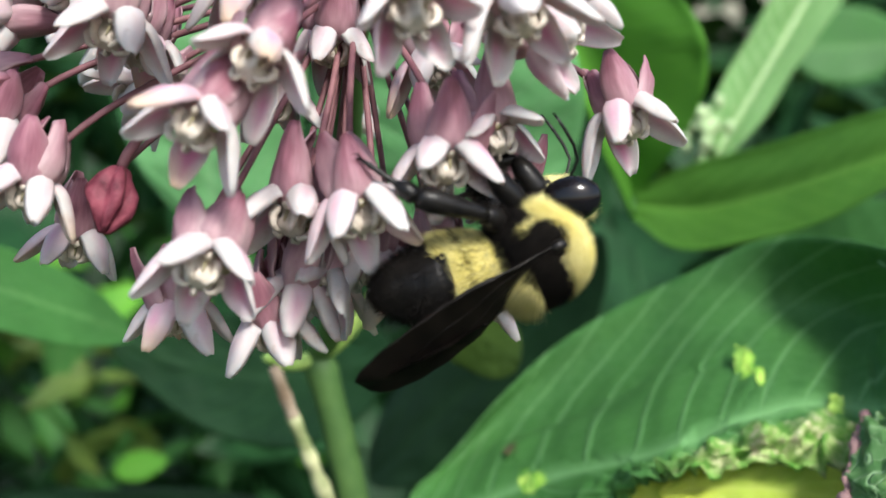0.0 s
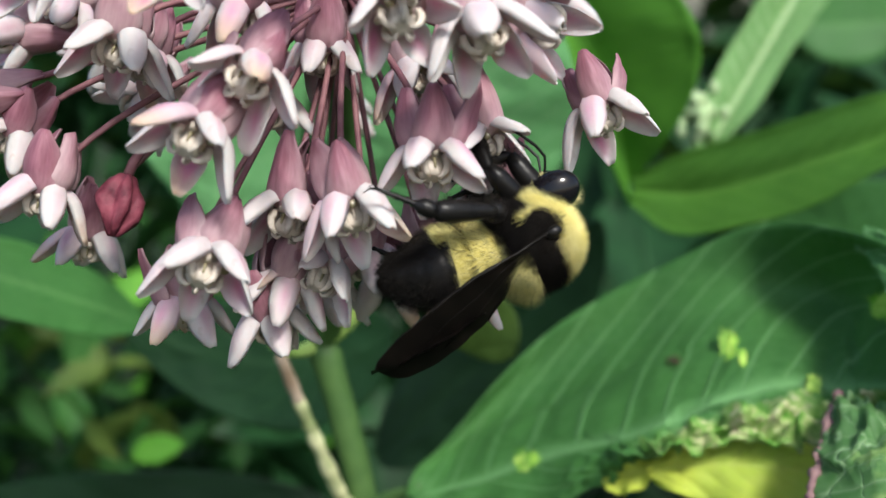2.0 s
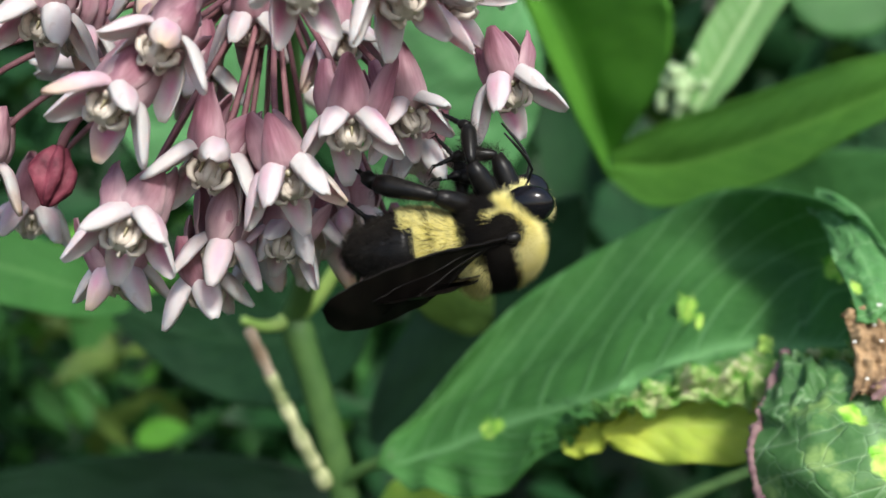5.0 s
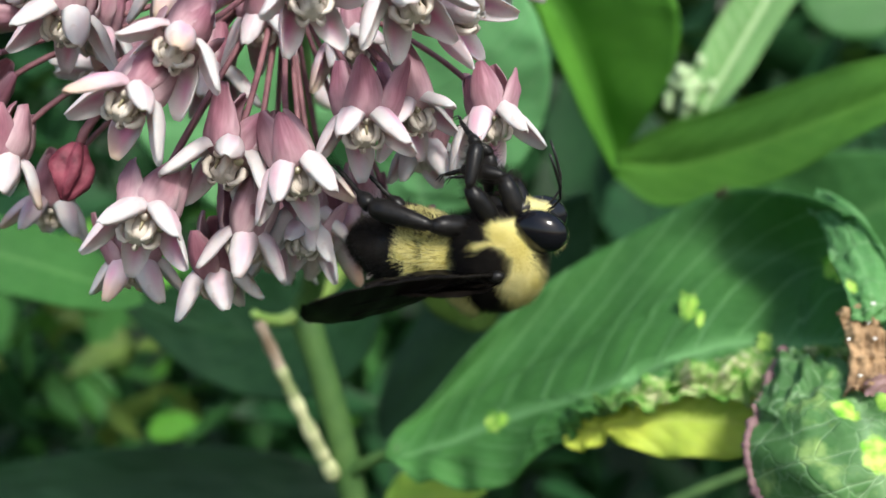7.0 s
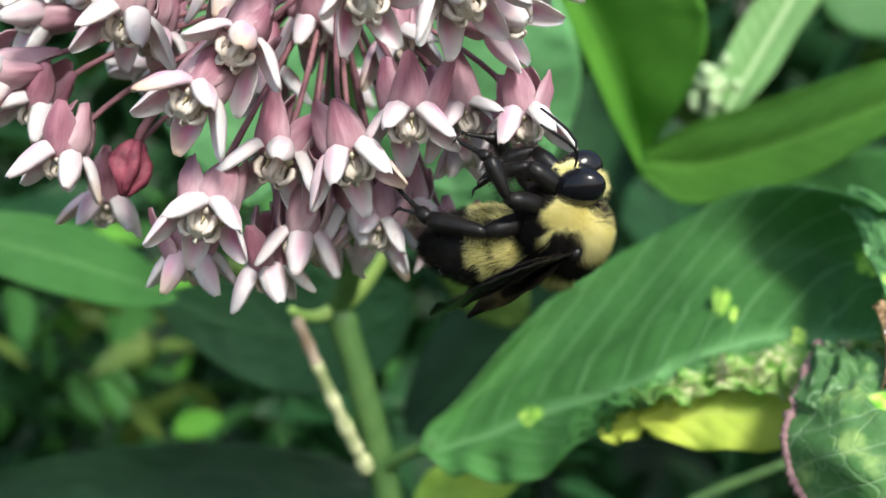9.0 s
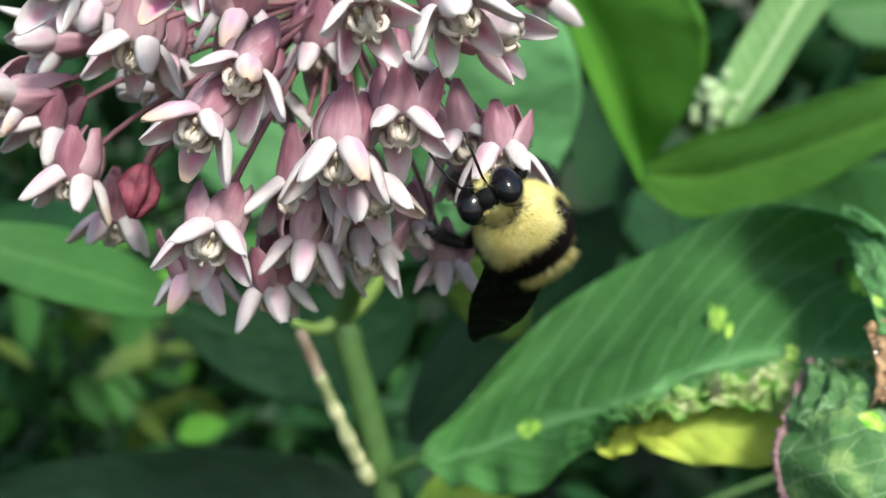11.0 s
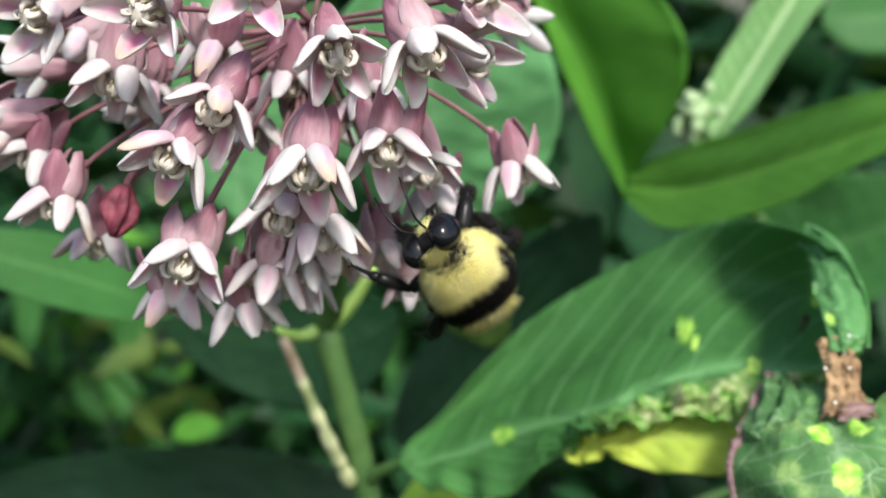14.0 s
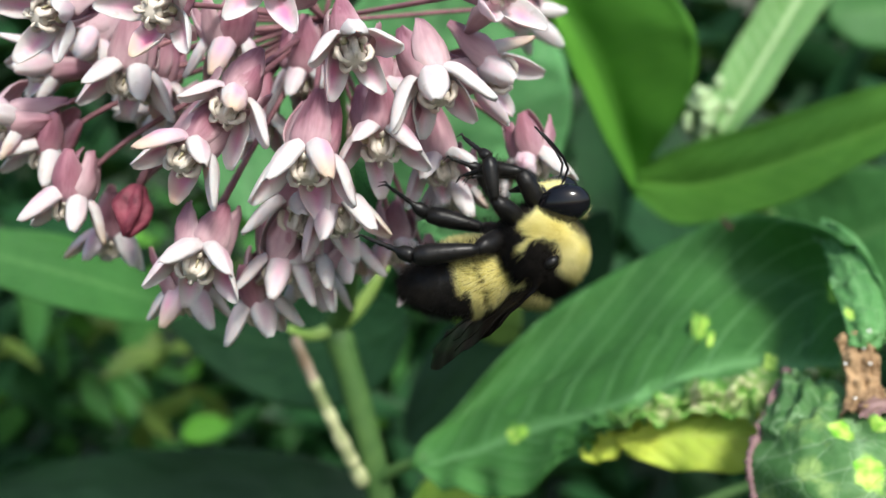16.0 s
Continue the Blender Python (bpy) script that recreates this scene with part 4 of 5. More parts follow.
        Fc.append((a, a + 1, a + 1 + m, a + m))
    return mesh_of(name, V, Fc, MAT_LOBE, U * 2)


def crown_mesh():
    """The short column in a floret's middle, with five horns and five dark slits."""
    pieces = [tube([(0, 0, z * mm) for z in (-0.5, 0.1, 0.6, 1.2, 1.55, 1.65)], [r * mm for r in (0.9, 0.95, 0.8, 0.95, 0.8, 0.45)], 15)]
    n0 = len(pieces[0][1])
    for k in range(5):
        c, s = math.cos(k * 2 * math.pi / 5), math.sin(k * 2 * math.pi / 5)
        horn = [(1.3, 0.4), (1.45, 1.0), (1.2, 1.55), (0.75, 1.8), (0.4, 1.6)]
        pieces.append(tube([(r * c * mm, r * s * mm, z * mm) for r, z in horn], [q * mm for q in (0.32, 0.31, 0.25, 0.16, 0.06)], 6))
    n1 = sum(len(p[1]) for p in pieces)
    for k in range(5):
        a = (k + 0.5) * 2 * math.pi / 5
        c, s = math.cos(a), math.sin(a)
        pieces.append(tube([(r * c * mm, r * s * mm, z * mm) for r, z in ((0.95, 0.1), (1.05, 0.7), (0.98, 1.3))], [q * mm for q in (0.1, 0.14, 0.08)], 5))
        wing = [((0.95 + 0.75 * w) * c * mm, (0.95 + 0.75 * w) * s * mm, (0.1 + 0.3 * w) * mm) for w in (0, 0.4, 0.8, 1)]
        pieces.append(tube(wing, [q * mm for q in (0.3, 0.38, 0.3, 0.1)], 6))
    v, f, u = joined(pieces)
    return mesh_of("crown", v, f, [MAT_CROWN, MAT_CROWN_DARK], u, slots=[0 if i < n1 else (1 if (i - n1) % 50 < 12 else 0) for i in range(len(f))])


HOODS = [hood_mesh("hood", s, ln, fl) for s, ln, fl in ((1, 1.0, 1.0), (2, 1.08, 1.08), (3, 0.92, 0.95), (4, 1.02, 1.15))]
LOBES = [lobe_mesh("corolla_lobe", s, sp, ln) for s, sp, ln in ((1, 0.96, 1.0), (2, 1.04, 0.95), (3, 0.90, 1.05), (4, 1.14, 0.9))]
CROWN = crown_mesh()


def facing(az, el, twist):
    """The frame of a floret's head: z along its face, which looks az degrees right of the viewer and el degrees up."""
    a, e = radians(az), radians(el)
    f = Vector((math.sin(a) * math.cos(e), -math.cos(a) * math.cos(e), math.sin(e)))
    return (f.to_track_quat("Z", "Y").to_matrix().to_4x4()) @ Matrix.Rotation(radians(twist), 4, "Z"), f


def floret(head, az, el, twist=0.0, size=1.0, seed=0, label=""):
    """One floret on its pedicel, which starts at the umbel's middle."""
    rng = random.Random(seed)
    turn, f = facing(az, el, twist)
    h = Vector(head) - Vector(O)
    out = h.normalized()
    back = h - f * (1.0 * mm * size)
    line = bezier(((0, 0, 0), tuple(out * h.length * 0.4), tuple(back - (f * 0.75 + out * 0.25) * (7 * mm)), tuple(back)), 14)
    v, fc, u = tube(line, [0.26 * mm] * 12 + [0.45 * mm, 0.85 * mm], 8)
    ob = part("floret", mesh_of("pedicel", v, fc, MAT_PEDICEL, u), umbel, label or "white-hooded floret with mauve lobes bent back along its stalk")
    m = Matrix.Translation(h) @ turn @ Matrix.Scale(size, 4)
    part("crown", CROWN, ob, "greenish cream crown", m @ Matrix.Translation((0, 0, -0.35 * mm)) @ Matrix.Scale(0.98, 4))
    for k in range(5):
        r = Matrix.Rotation(radians(72 * k), 4, "Z")
        lean = Matrix.Rotation(radians(rng.uniform(-9, 9)), 4, "Y") @ Matrix.Rotation(radians(rng.uniform(-12, 12)), 4, "X")
        part("hood", rng.choice(HOODS), ob, "white hood blushed pink", m @ r @ lean @ Matrix.Diagonal((rng.uniform(0.95, 1.1), rng.uniform(0.92, 1.12), rng.uniform(0.88, 1.06), 1)))
        r = Matrix.Rotation(radians(72 * k + 36), 4, "Z")
        lean = Matrix.Rotation(radians(rng.choice((0, 2, -3, -8, -26)) + rng.uniform(-4, 4)), 4, "Y") @ Matrix.Rotation(radians(rng.uniform(-10, 10)), 4, "X")
        part("corolla_lobe", rng.choice(LOBES), ob, "mauve-pink lobe bent backwards", m @ r @ lean @ Matrix.Scale(rng.uniform(0.88, 1.06), 4))
    return ob


FLORETS = {}
FLORETS["A"] = floret((-0.0117, 0.0633, 0.9984), -16, -35, 48, 1.0, 1)
FLORETS["H"] = floret((-0.0154, 0.0623, 0.9946), -24, -40, 24, 1.02, 2)
FLORETS["I"] = floret((-0.0231, 0.0715, 1.0004), -24, -55, 18, 1.08, 3)
FLORETS["L"] = floret((-0.0292, 0.0700, 0.9892), -30, -62, 20, 1.0, 4)
FLORETS["B"] = floret((-0.0156, 0.0633, 0.9853), -8, -40, 24, 1.08, 5)
FLORETS["C"] = floret((-0.0096, 0.0686, 0.9882), -23, -48, 54, 1.12, 6)
FLORETS["D"] = floret((-0.0038, 0.0663, 0.9883), 32, -54, 0, 1.08, 7)
FLORETS["G"] = floret((0.0008, 0.0666, 0.9931), 9, -50, 47, 1.08, 8)
FLORETS["M"] = floret((-0.0100, 0.0700, 0.9824), -60, -76, 20, 0.95, 9)
FLORETS["R"] = floret((-0.0064, 0.0715, 0.9822), -20, -48, 15, 0.95, 10)
FLORETS["J"] = floret((0.0117, 0.0733, 0.9911), 23, -57, -3, 1.0, 11)
FLORETS["G2"] = floret((0.0047, 0.0712, 0.9923), 30, -49, -1, 0.95, 12)
FLORETS["E"] = floret((0.0053, 0.0648, 1.0014), 31, -48, 48, 1.08, 13)
FLORETS["E2"] = floret((0.0092, 0.0713, 1.0009), 72, -21, 18, 1.12, 14)
FLORETS["F"] = floret((-0.0012, 0.0618, 1.0022), 16, -41, 18, 1.0, 15)
FLORETS["K"] = floret((-0.0045, 0.0617, 0.9940), 0, -51, 54, 1.14, 16)
FLORETS["S1"] = floret((-0.0282, 0.0680, 1.0064), -20, -12, 15, 1.0, 17)
FLORETS["S2"] = floret((-0.0164, 0.0620, 1.0065), -5, -8, 30, 1.0, 18)
FLORETS["S3"] = floret((-0.0074, 0.0620, 1.0087), 0, 0, 5, 1.0, 19)
FLORETS["S4"] = floret((0.0107, 0.0680, 1.0073), 30, 5, 20, 1.0, 20)
FLORETS["N1"] = floret((-0.0328, 0.0740, 0.9932), -50, -55, 0, 0.95, 21)
FLORETS["N2"] = floret((-0.0359, 0.0720, 0.9967), -45, -12, 30, 1.0, 22)
FLORETS["M2"] = floret((-0.0126, 0.0720, 0.9784), 10, -80, 10, 1.0, 23)
FLORETS["D2"] = floret((-0.0050, 0.0740, 0.9830), 0, -85, 0, 1.0, 24)
FLORETS["B2"] = floret((-0.0200, 0.0730, 0.9793), -20, -80, 20, 1.0, 25)
FLORETS["L2"] = floret((-0.0300, 0.0800, 0.9834), -30, -75, 0, 1.0, 26)
FLORETS["X1"] = floret((-0.0098, 0.0760, 0.9827), 0, -75, 30, 1.0, 27)
FLORETS["X2"] = floret((-0.0095, 0.0820, 0.9780), 20, -80, 10, 1.0, 28)
FLORETS["X3"] = floret((-0.0260, 0.0850, 0.9950), -60, -40, 0, 1.0, 29)
FLORETS["X4"] = floret((-0.0351, 0.0800, 1.0016), -60, -20, 10, 1.0, 30)
FLORETS["Y1"] = floret((-0.0143, 0.0740, 1.0027), -15, -75, 0, 1.0, 31)
FLORETS["Y2"] = floret((-0.0230, 0.0780, 0.9989), -30, -70, 20, 1.0, 32)
FLORETS["Y3"] = floret((-0.0087, 0.0800, 0.9992), 10, -70, 40, 1.0, 33)
FLORETS["Y4"] = floret((-0.0136, 0.0800, 0.9948), 0, -75, 10, 1.0, 34)
FLORETS["Y5"] = floret((-0.0006, 0.0780, 0.9976), 30, -60, 0, 1.0, 35)
FLORETS["Y6"] = floret((-0.0301, 0.0800, 1.0036), -50, -45, 15, 1.0, 36)
FLORETS["J2"] = floret((0.0055, 0.0775, 0.9880), 20, -72, 10, 0.95, 42)
FLORETS["R2"] = floret((0.0026, 0.0800, 0.9782), 10, -80, 30, 0.9, 43)
FLORETS["R3"] = floret((-0.0004, 0.0790, 0.9822), 20, -70, 0, 0.9, 44)
FLORETS["Z1"] = floret((-0.0320, 0.0950, 1.0000), -120, -20, 0, 1.0, 37)
FLORETS["Z2"] = floret((0.0140, 0.1020, 1.0040), 140, -20, 0, 1.0, 38)
FLORETS["Z3"] = floret((-0.0100, 0.1080, 0.9920), 180, -40, 0, 1.0, 39)
FLORETS["Z4"] = floret((0.0000, 0.0920, 1.0320), 100, 60, 0, 1.0, 40)
FLORETS["Z5"] = floret((-0.0220, 0.0850, 1.0280), -60, 50, 0, 1.0, 41)


def bud(head, az, el):
    """An unopened floret: a ribbed crimson bud on its pedicel."""
    turn, f = facing(az, el, 10)
    h = Vector(head) - Vector(O)
    back = h - f * (2.4 * mm)
    line = bezier(((0, 0, 0), tuple(h * 0.4), tuple(back - f * (5 * mm)), tuple(back)), 14)
    v, fc, u = tube(line, 0.42 * mm, 8)
    ob = part("floret_bud", mesh_of("pedicel", v, fc, MAT_PEDICEL, u), umbel, "unopened crimson bud")
    rings, sides, V, U, Fc = 14, 30, [], [], []
    for i in range(rings):
        w = i / (rings - 1)
        r = 1.75 * mm * math.sin(math.pi * (0.10 + 0.84 * w)) ** 0.8
        for k in range(sides):
            a = 2 * math.pi * k / sides + 0.5 * w
            rr = r * (1 - 0.45 * abs(math.cos(2.5 * a)) ** 6) * (1 + 0.10 * math.sin(3 * a + 5 * w) + 0.22 * noise.noise(Vector((math.cos(a) * 1.6, math.sin(a) * 1.6, w * 4))))
            V.append((rr * math.cos(a), rr * math.sin(a), (w - 0.5) * 5.0 * mm))
            U.append((w, k / sides))
    Fc = [(i * sides + k, i * sides + (k + 1) % sides, (i + 1) * sides + (k + 1) % sides, (i + 1) * sides + k) for i in range(rings - 1) for k in range(sides)]
    Fc += [tuple(range(sides))[::-1], tuple(range((rings - 1) * sides, rings * sides))]
    part("bud", mesh_of("bud", V, Fc, MAT_BUD, U), ob, "", Matrix.Translation(h) @ turn)


bud((-0.0239, 0.0715, 0.9884), -20, -60)


# ---- the bee ----
bee = thing("bumblebee", (0, 0, 0), "black and yellow furry bumblebee clinging to the flowers", "bee")
K = 1.13 * mm


def fur(count, sample, length, width, lay, seed):
    """Single hairs, each a slim three-sided spike. sample(rng) gives place, normal and colour slot."""
    rng = random.Random(seed)
    V, Fc, S = [], [], []
    for _ in range(count):
        p, n, slot = sample(rng)
        d = unit(np.array(n) + np.array(lay) * rng.uniform(0.5, 1.1) + np.array((rng.gauss(0, 0.22), rng.gauss(0, 0.22), rng.gauss(0, 0.22))))
        a = unit(np.cross(d, (rng.random() - 0.5, rng.random() - 0.5, rng.random() - 0.5)))
        b = np.cross(d, a)
        ln = length * rng.uniform(0.6, 1.25)
        o = len(V)
        droop = np.array(lay) * ln * 0.35
        V += [p + a * width, p - a * width * 0.5 + b * width * 0.87, p - a * width * 0.5 - b * width * 0.87, p + d * ln + droop]
        Fc += [(o, o + 1, o + 3), (o + 1, o + 2, o + 3), (o + 2, o, o + 3)]
        S += [slot] * 3
    return V, Fc, S


def sphere_point(rng):
    z, a = rng.uniform(-1, 1), rng.uniform(0, 2 * math.pi)
    r = math.sqrt(1 - z * z)
    return np.array((r * math.cos(a), r * math.sin(a), z))


TH = np.array((2.9, 3.15, 3.0))


def boxy(s):
    """Swells a point of the unit sphere a little towards a rounded box."""
    return np.sign(s) * np.abs(s) ** 0.9


def thorax_slot(p):
    """1 where the thorax is black: the band between the wings, the flanks' lower part and the belly."""
    x, y, z = p
    band = -1.75 < x < 0.75 - 0.05 * y * y and z > 0.0 or x > 2.62
    tegula = (x - 0.1) ** 2 + (abs(y) - 3.0) ** 2 + (z - 0.5) ** 2 < 1.5 or (-2.6 < x < -0.8 and abs(y) > 1.9 and z < 0.9)
    belly = z < -2.1 or (z < -1.0 and x < 0.2)
    return 1 if band or tegula or belly else 0


def thorax_sample(rng):
    s = sphere_point(rng)
    p = boxy(s) * TH
    return p * K, unit(s / TH), thorax_slot(p + np.array((rng.gauss(0, 0.15), rng.gauss(0, 0.15), 0)))


v, f, u = ball((0, 0, 0), (1, 1, 1), 20, 28)
v = [boxy(p) * TH * K * 0.98 for p in v]
centers = [np.mean([np.array(v[i]) for i in q], axis=0) / K for q in f]
thorax = part("thorax", mesh_of("thorax", v, f, [MAT_UNDERFUR, MAT_BLACKFUR], u, slots=[thorax_slot(c) for c in centers]), bee, "domed thorax with a black band")
v, f, s = fur(46000, thorax_sample, 0.80 * K, 0.0145 * K, (-0.55, 0, 0), 1)
part("fur", mesh_of("fur", v, f, [MAT_YELLOW, MAT_BLACKFUR], slots=s), thorax, "dense pale yellow and black fur")


def tuft_sample(rng):
    """Long hairs that fan out from the rear end of the thorax."""
    a, r = rng.uniform(0, 2 * math.pi), math.sqrt(rng.random())
    q = unit((-0.72 + 0.26 * r * math.cos(a), 0.70 * r * math.sin(a), 0.68 + 0.24 * r * math.cos(a)))
    n = q + np.array((-0.25 + rng.gauss(0, 0.25), rng.gauss(0, 0.3), 0.25 + rng.gauss(0, 0.25)))
    return boxy(q) * TH * K, unit(n), 0 if rng.random() < 0.93 else 1


v, f, s = fur(3600, tuft_sample, 1.35 * K, 0.018 * K, (-0.2, 0, 0.05), 9)
part("tuft", mesh_of("tuft", v, f, [MAT_YELLOW, MAT_BLACKFUR], slots=s), thorax, "long yellow tuft behind the black band")

# abdomen: rings along a line that bends towards the belly
AB = bezier(((-2.0, 0, -0.7), (-4.6, 0, -0.4), (-7.8, 0, -0.7), (-10.5, 0, -1.9)), 40)
ABR = [2.85 * (math.sin(math.pi * min(1, 0.09 + 0.91 * (i / 39) ** 0.98)) ** 0.62) * (1 - 0.12 * i / 39) + 0.10 for i in range(40)]
AB_JOINTS = (0.17, 0.34, 0.51, 0.67, 0.82)


def abdomen_slot(u, dorsal=0.0):
    if u < 0.24 and dorsal > 0.75:
        return 1
    if dorsal < -0.3 and 0.06 < u < 0.55:
        return 0
    return 0 if 0.06 < u < 0.45 and not abs(u - 0.335) < 0.010 else 1


radii = [r * (1 - 0.045 * sum(math.exp(-(((i / 39) - j) / 0.015) ** 2) for j in AB_JOINTS)) * K for i, r in enumerate(ABR)]
v, f, u = tube(AB * K, radii, 24)
slots = [abdomen_slot((q[0] // 24 + 0.5) / 39, (v[q[0]][2] / K - AB[q[0] // 24][2]) / 2.8) if i < len(f) - 2 else 1 for i, q in enumerate(f)]
slots[-2:] = [1, 1]
HIP = Vector((-2.4 * K, 0, -0.6 * K))
abdomen = part("abdomen", mesh_of("abdomen", [np.array(p) - np.array(HIP) for p in v], f, [MAT_UNDERFUR, MAT_CUTICLE], u, slots=slots), bee, "yellow-banded abdomen with a glossy black end", Matrix.Translation(HIP))
AT_ = np.gradient(AB, axis=0)


def abdomen_sample(rng):
    while True:
        t = rng.random() ** 0.85
        k = rng.uniform(0, 2 * math.pi)
        i = min(int(t * 39), 38)
        w = t * 39 - i
        tg = unit(AT_[i])
        a = unit(np.cross(tg, (0, 1, 0)))
        b = np.cross(tg, a)
        n = math.cos(k) * a + math.sin(k) * b
        slot = abdomen_slot(t + rng.gauss(0, 0.008), n[2] + rng.gauss(0, 0.1))
        if slot == 0 or rng.random() < 0.45:
            break
    c = AB[i] * (1 - w) + AB[i + 1] * w
    r = ABR[i] * (1 - w) + ABR[i + 1] * w
    if slot == 0 and rng.random() < 0.18 + 0.4 * (abs(t - 0.33) < 0.03):
        slot = 1
    return (c + n * r * 0.98) * K - np.array(HIP), n, slot


v, f, s = fur(18000, abdomen_sample, 0.62 * K, 0.013 * K, (-0.75, 0, -0.05), 2)
part("fur", mesh_of("fur", v, f, [MAT_YELLOW, MAT_BLACKFUR], slots=s), abdomen, "short yellow and black fur")

# head
NECK = Vector((2.35 * K, 0, -0.5 * K))
HC = np.array((1.75, 0, -0.25))
head_pieces = [ball(HC * K, np.array((1.2, 1.6, 1.7)) * K, 12, 16), ball((HC + (0.75, 0, -1.2)) * K, np.array((0.7, 0.85, 1.0)) * K, 8, 12),
               tube(np.array(((2.6, 0.3, -1.7), (3.1, 0.32, -2.6), (3.0, 0.1, -3.5))) * K, [0.3 * K, 0.26 * K, 0.08 * K], 6),
               tube(np.array(((2.6, -0.3, -1.7), (3.1, -0.32, -2.6), (3.0, -0.1, -3.5))) * K, [0.3 * K, 0.26 * K, 0.08 * K], 6)]
v, f, u = joined(head_pieces)
head = part("head", mesh_of("head", v, f, MAT_CUTICLE, u), bee, "black head with large eyes", Matrix.Translation(NECK))
for sgn in (1, -1):
    tilt = np.array(Euler((radians(-14 * sgn), radians(10), radians(10 * sgn))).to_matrix())
    v, f, u = ball((HC + (0.05, 1.38 * sgn, 0.3)) * K, np.array((1.45, 1.2, 1.9)) * K, 18, 24, tilt)
    part("eye", mesh_of("eye", v, f, MAT_EYE, u), head, "large glossy black eye")
    base = HC + np.array((1.15, 0.45 * sgn, 0.35))
    pts = [base, base + (0.6, 0.25 * sgn, 0.35), base + (1.3, 0.5 * sgn, 0.6), base + (2.2, 0.75 * sgn, 0.3), base + (3.2, 0.95 * sgn, -0.3), base + (4.2, 1.1 * sgn, -1.0)]
    v, f, u = tube(np.array(pts) * K, [0.09 * K, 0.09 * K, 0.10 * K, 0.11 * K, 0.11 * K, 0.07 * K], 8)
    part("antenna", mesh_of("antenna", v, f, MAT_CUTICLE, u), head)


def head_sample(rng):
    if rng.random() < 0.55:
        p = HC + np.array((rng.uniform(0.75, 1.1), rng.gauss(0, 0.3), rng.uniform(-1.2, 0.5)))
        return p * K, np.array((0.9, 0.15 * rng.gauss(0, 1), 0.25)), 0
    if rng.random() < 0.3:
        p = HC + np.array((rng.uniform(-1.0, -0.2), rng.gauss(0, 0.4), 1.45))
        return p * K, np.array((-0.6, 0, 1.0)), 0
    s = sphere_point(rng)
    s[0] = -abs(s[0])
    return (HC + s * (1.2, 1.9, 1.7)) * K, s, 0 if s[2] > -0.2 else 1


v, f, s = fur(2600, head_sample, 0.55 * K, 0.02 * K, (0, 0, 0), 3)
part("fur", mesh_of("fur", v, f, [MAT_YELLOW, MAT_BLACKFUR], slots=s), head, "yellow face tuft")


def crest_sample(rng):
    """Hairs that stand up along the top of the head, between and behind the eyes."""
    p = HC + np.array((rng.uniform(-1.0, 0.1), rng.gauss(0, 0.5), 1.35))
    return p * K, unit((rng.gauss(-0.5, 0.3), rng.gauss(0, 0.4), 1.0)), 0


v, f, s = fur(900, crest_sample, 0.95 * K, 0.016 * K, (0, 0, 0), 4)
part("crest", mesh_of("crest", v, f, [MAT_YELLOW, MAT_BLACKFUR], slots=s), head, "yellow tuft on top of the head")


def wing_mesh(name, length, chord, seed):
    """A wing that runs back along -x from its root: a thick leading edge, veins and rippled membrane."""
    nu, nv, V, U, Fc = 34, 12, [], [], []
    for i in range(nu):
        u = i / (nu - 1)
        k = min(1.0, 0.05 + u / 0.55)
        c = chord * (0.10 + 0.90 * (k * k * (3 - 2 * k)) ** 1.2) * math.sqrt(max(0.01, 1 - (max(0, u - 0.70) / 0.302) ** 2.4))
        for j in range(nv):
            w = j / (nv - 1)
            z = 0.015 * chord * math.sin(u * 19 + w * 8) * w + 0.008 * chord * math.sin(u * 43) - 0.10 * chord * w * w
            V.append((-u * length, c * (0.22 - w) - 0.04 * chord * u * u, z))
            U.append((u, w))
    n = len(V)
    V += [(x, y, z - 0.05 * K) for x, y, z in V]
    for i in range(nu - 1):
        for j in range(nv - 1):
            a, b, c, d = i * nv + j, i * nv + j + 1, (i + 1) * nv + j + 1, (i + 1) * nv + j
            Fc += [(a, b, c, d), (a + n, d + n, c + n, b + n)]
    pieces = [(V, Fc, U * 2)]
    edge = [V[i * nv] for i in range(nu)]
    pieces.append(tube(edge, np.linspace(0.14 * K, 0.04 * K, nu), 6))
    for w0, w1, end in ((2, 5, 26), (4, 9, 24), (7, 11, 16)):
        vein = [np.array(V[i * nv + int(round(w0 + (w1 - w0) * i / end))]) + (0, 0, 0.01 * K) for i in range(1, end, 2)]
        pieces.append(tube(vein, 0.04 * K, 5))
    v, f, u = joined(pieces)
    return mesh_of(name, v, f, MAT_WING, u)


WINGS, ROOTS = {}, {}
FORE, HIND = wing_mesh("forewing", 14.2 * K, 4.4 * K, 1), wing_mesh("hindwing", 9.6 * K, 3.6 * K, 2)
mirror = Matrix.Diagonal((1, -1, 1, 1))
for name, sgn in (("left", 1), ("right", -1)):
    root = Vector((0.2 * K, 3.35 * sgn * K, 1.1 * K))
    ROOTS[name] = root
    fore = FORE if sgn > 0 else FORE.copy()
    hind = HIND if sgn > 0 else HIND.copy()
    if sgn < 0:
        fore.transform(mirror), fore.flip_normals(), hind.transform(mirror), hind.flip_normals()
    WINGS[name] = part("forewing", fore, bee, "smoky black folded wing", Matrix.Translation(root))
    part("hindwing", hind, WINGS[name], "", pose(-0.9 * K, -0.5 * sgn * K, -0.35 * K, 0, 0, -4 * sgn))
    v, f, u = ball(root + Vector((0.1 * K, 0, 0.1 * K)), np.array((0.55, 0.45, 0.4)) * K, 8, 10)
    part("tegula", mesh_of("tegula", v, f, MAT_CUTICLE, u), bee, "glossy black wing-root scale")

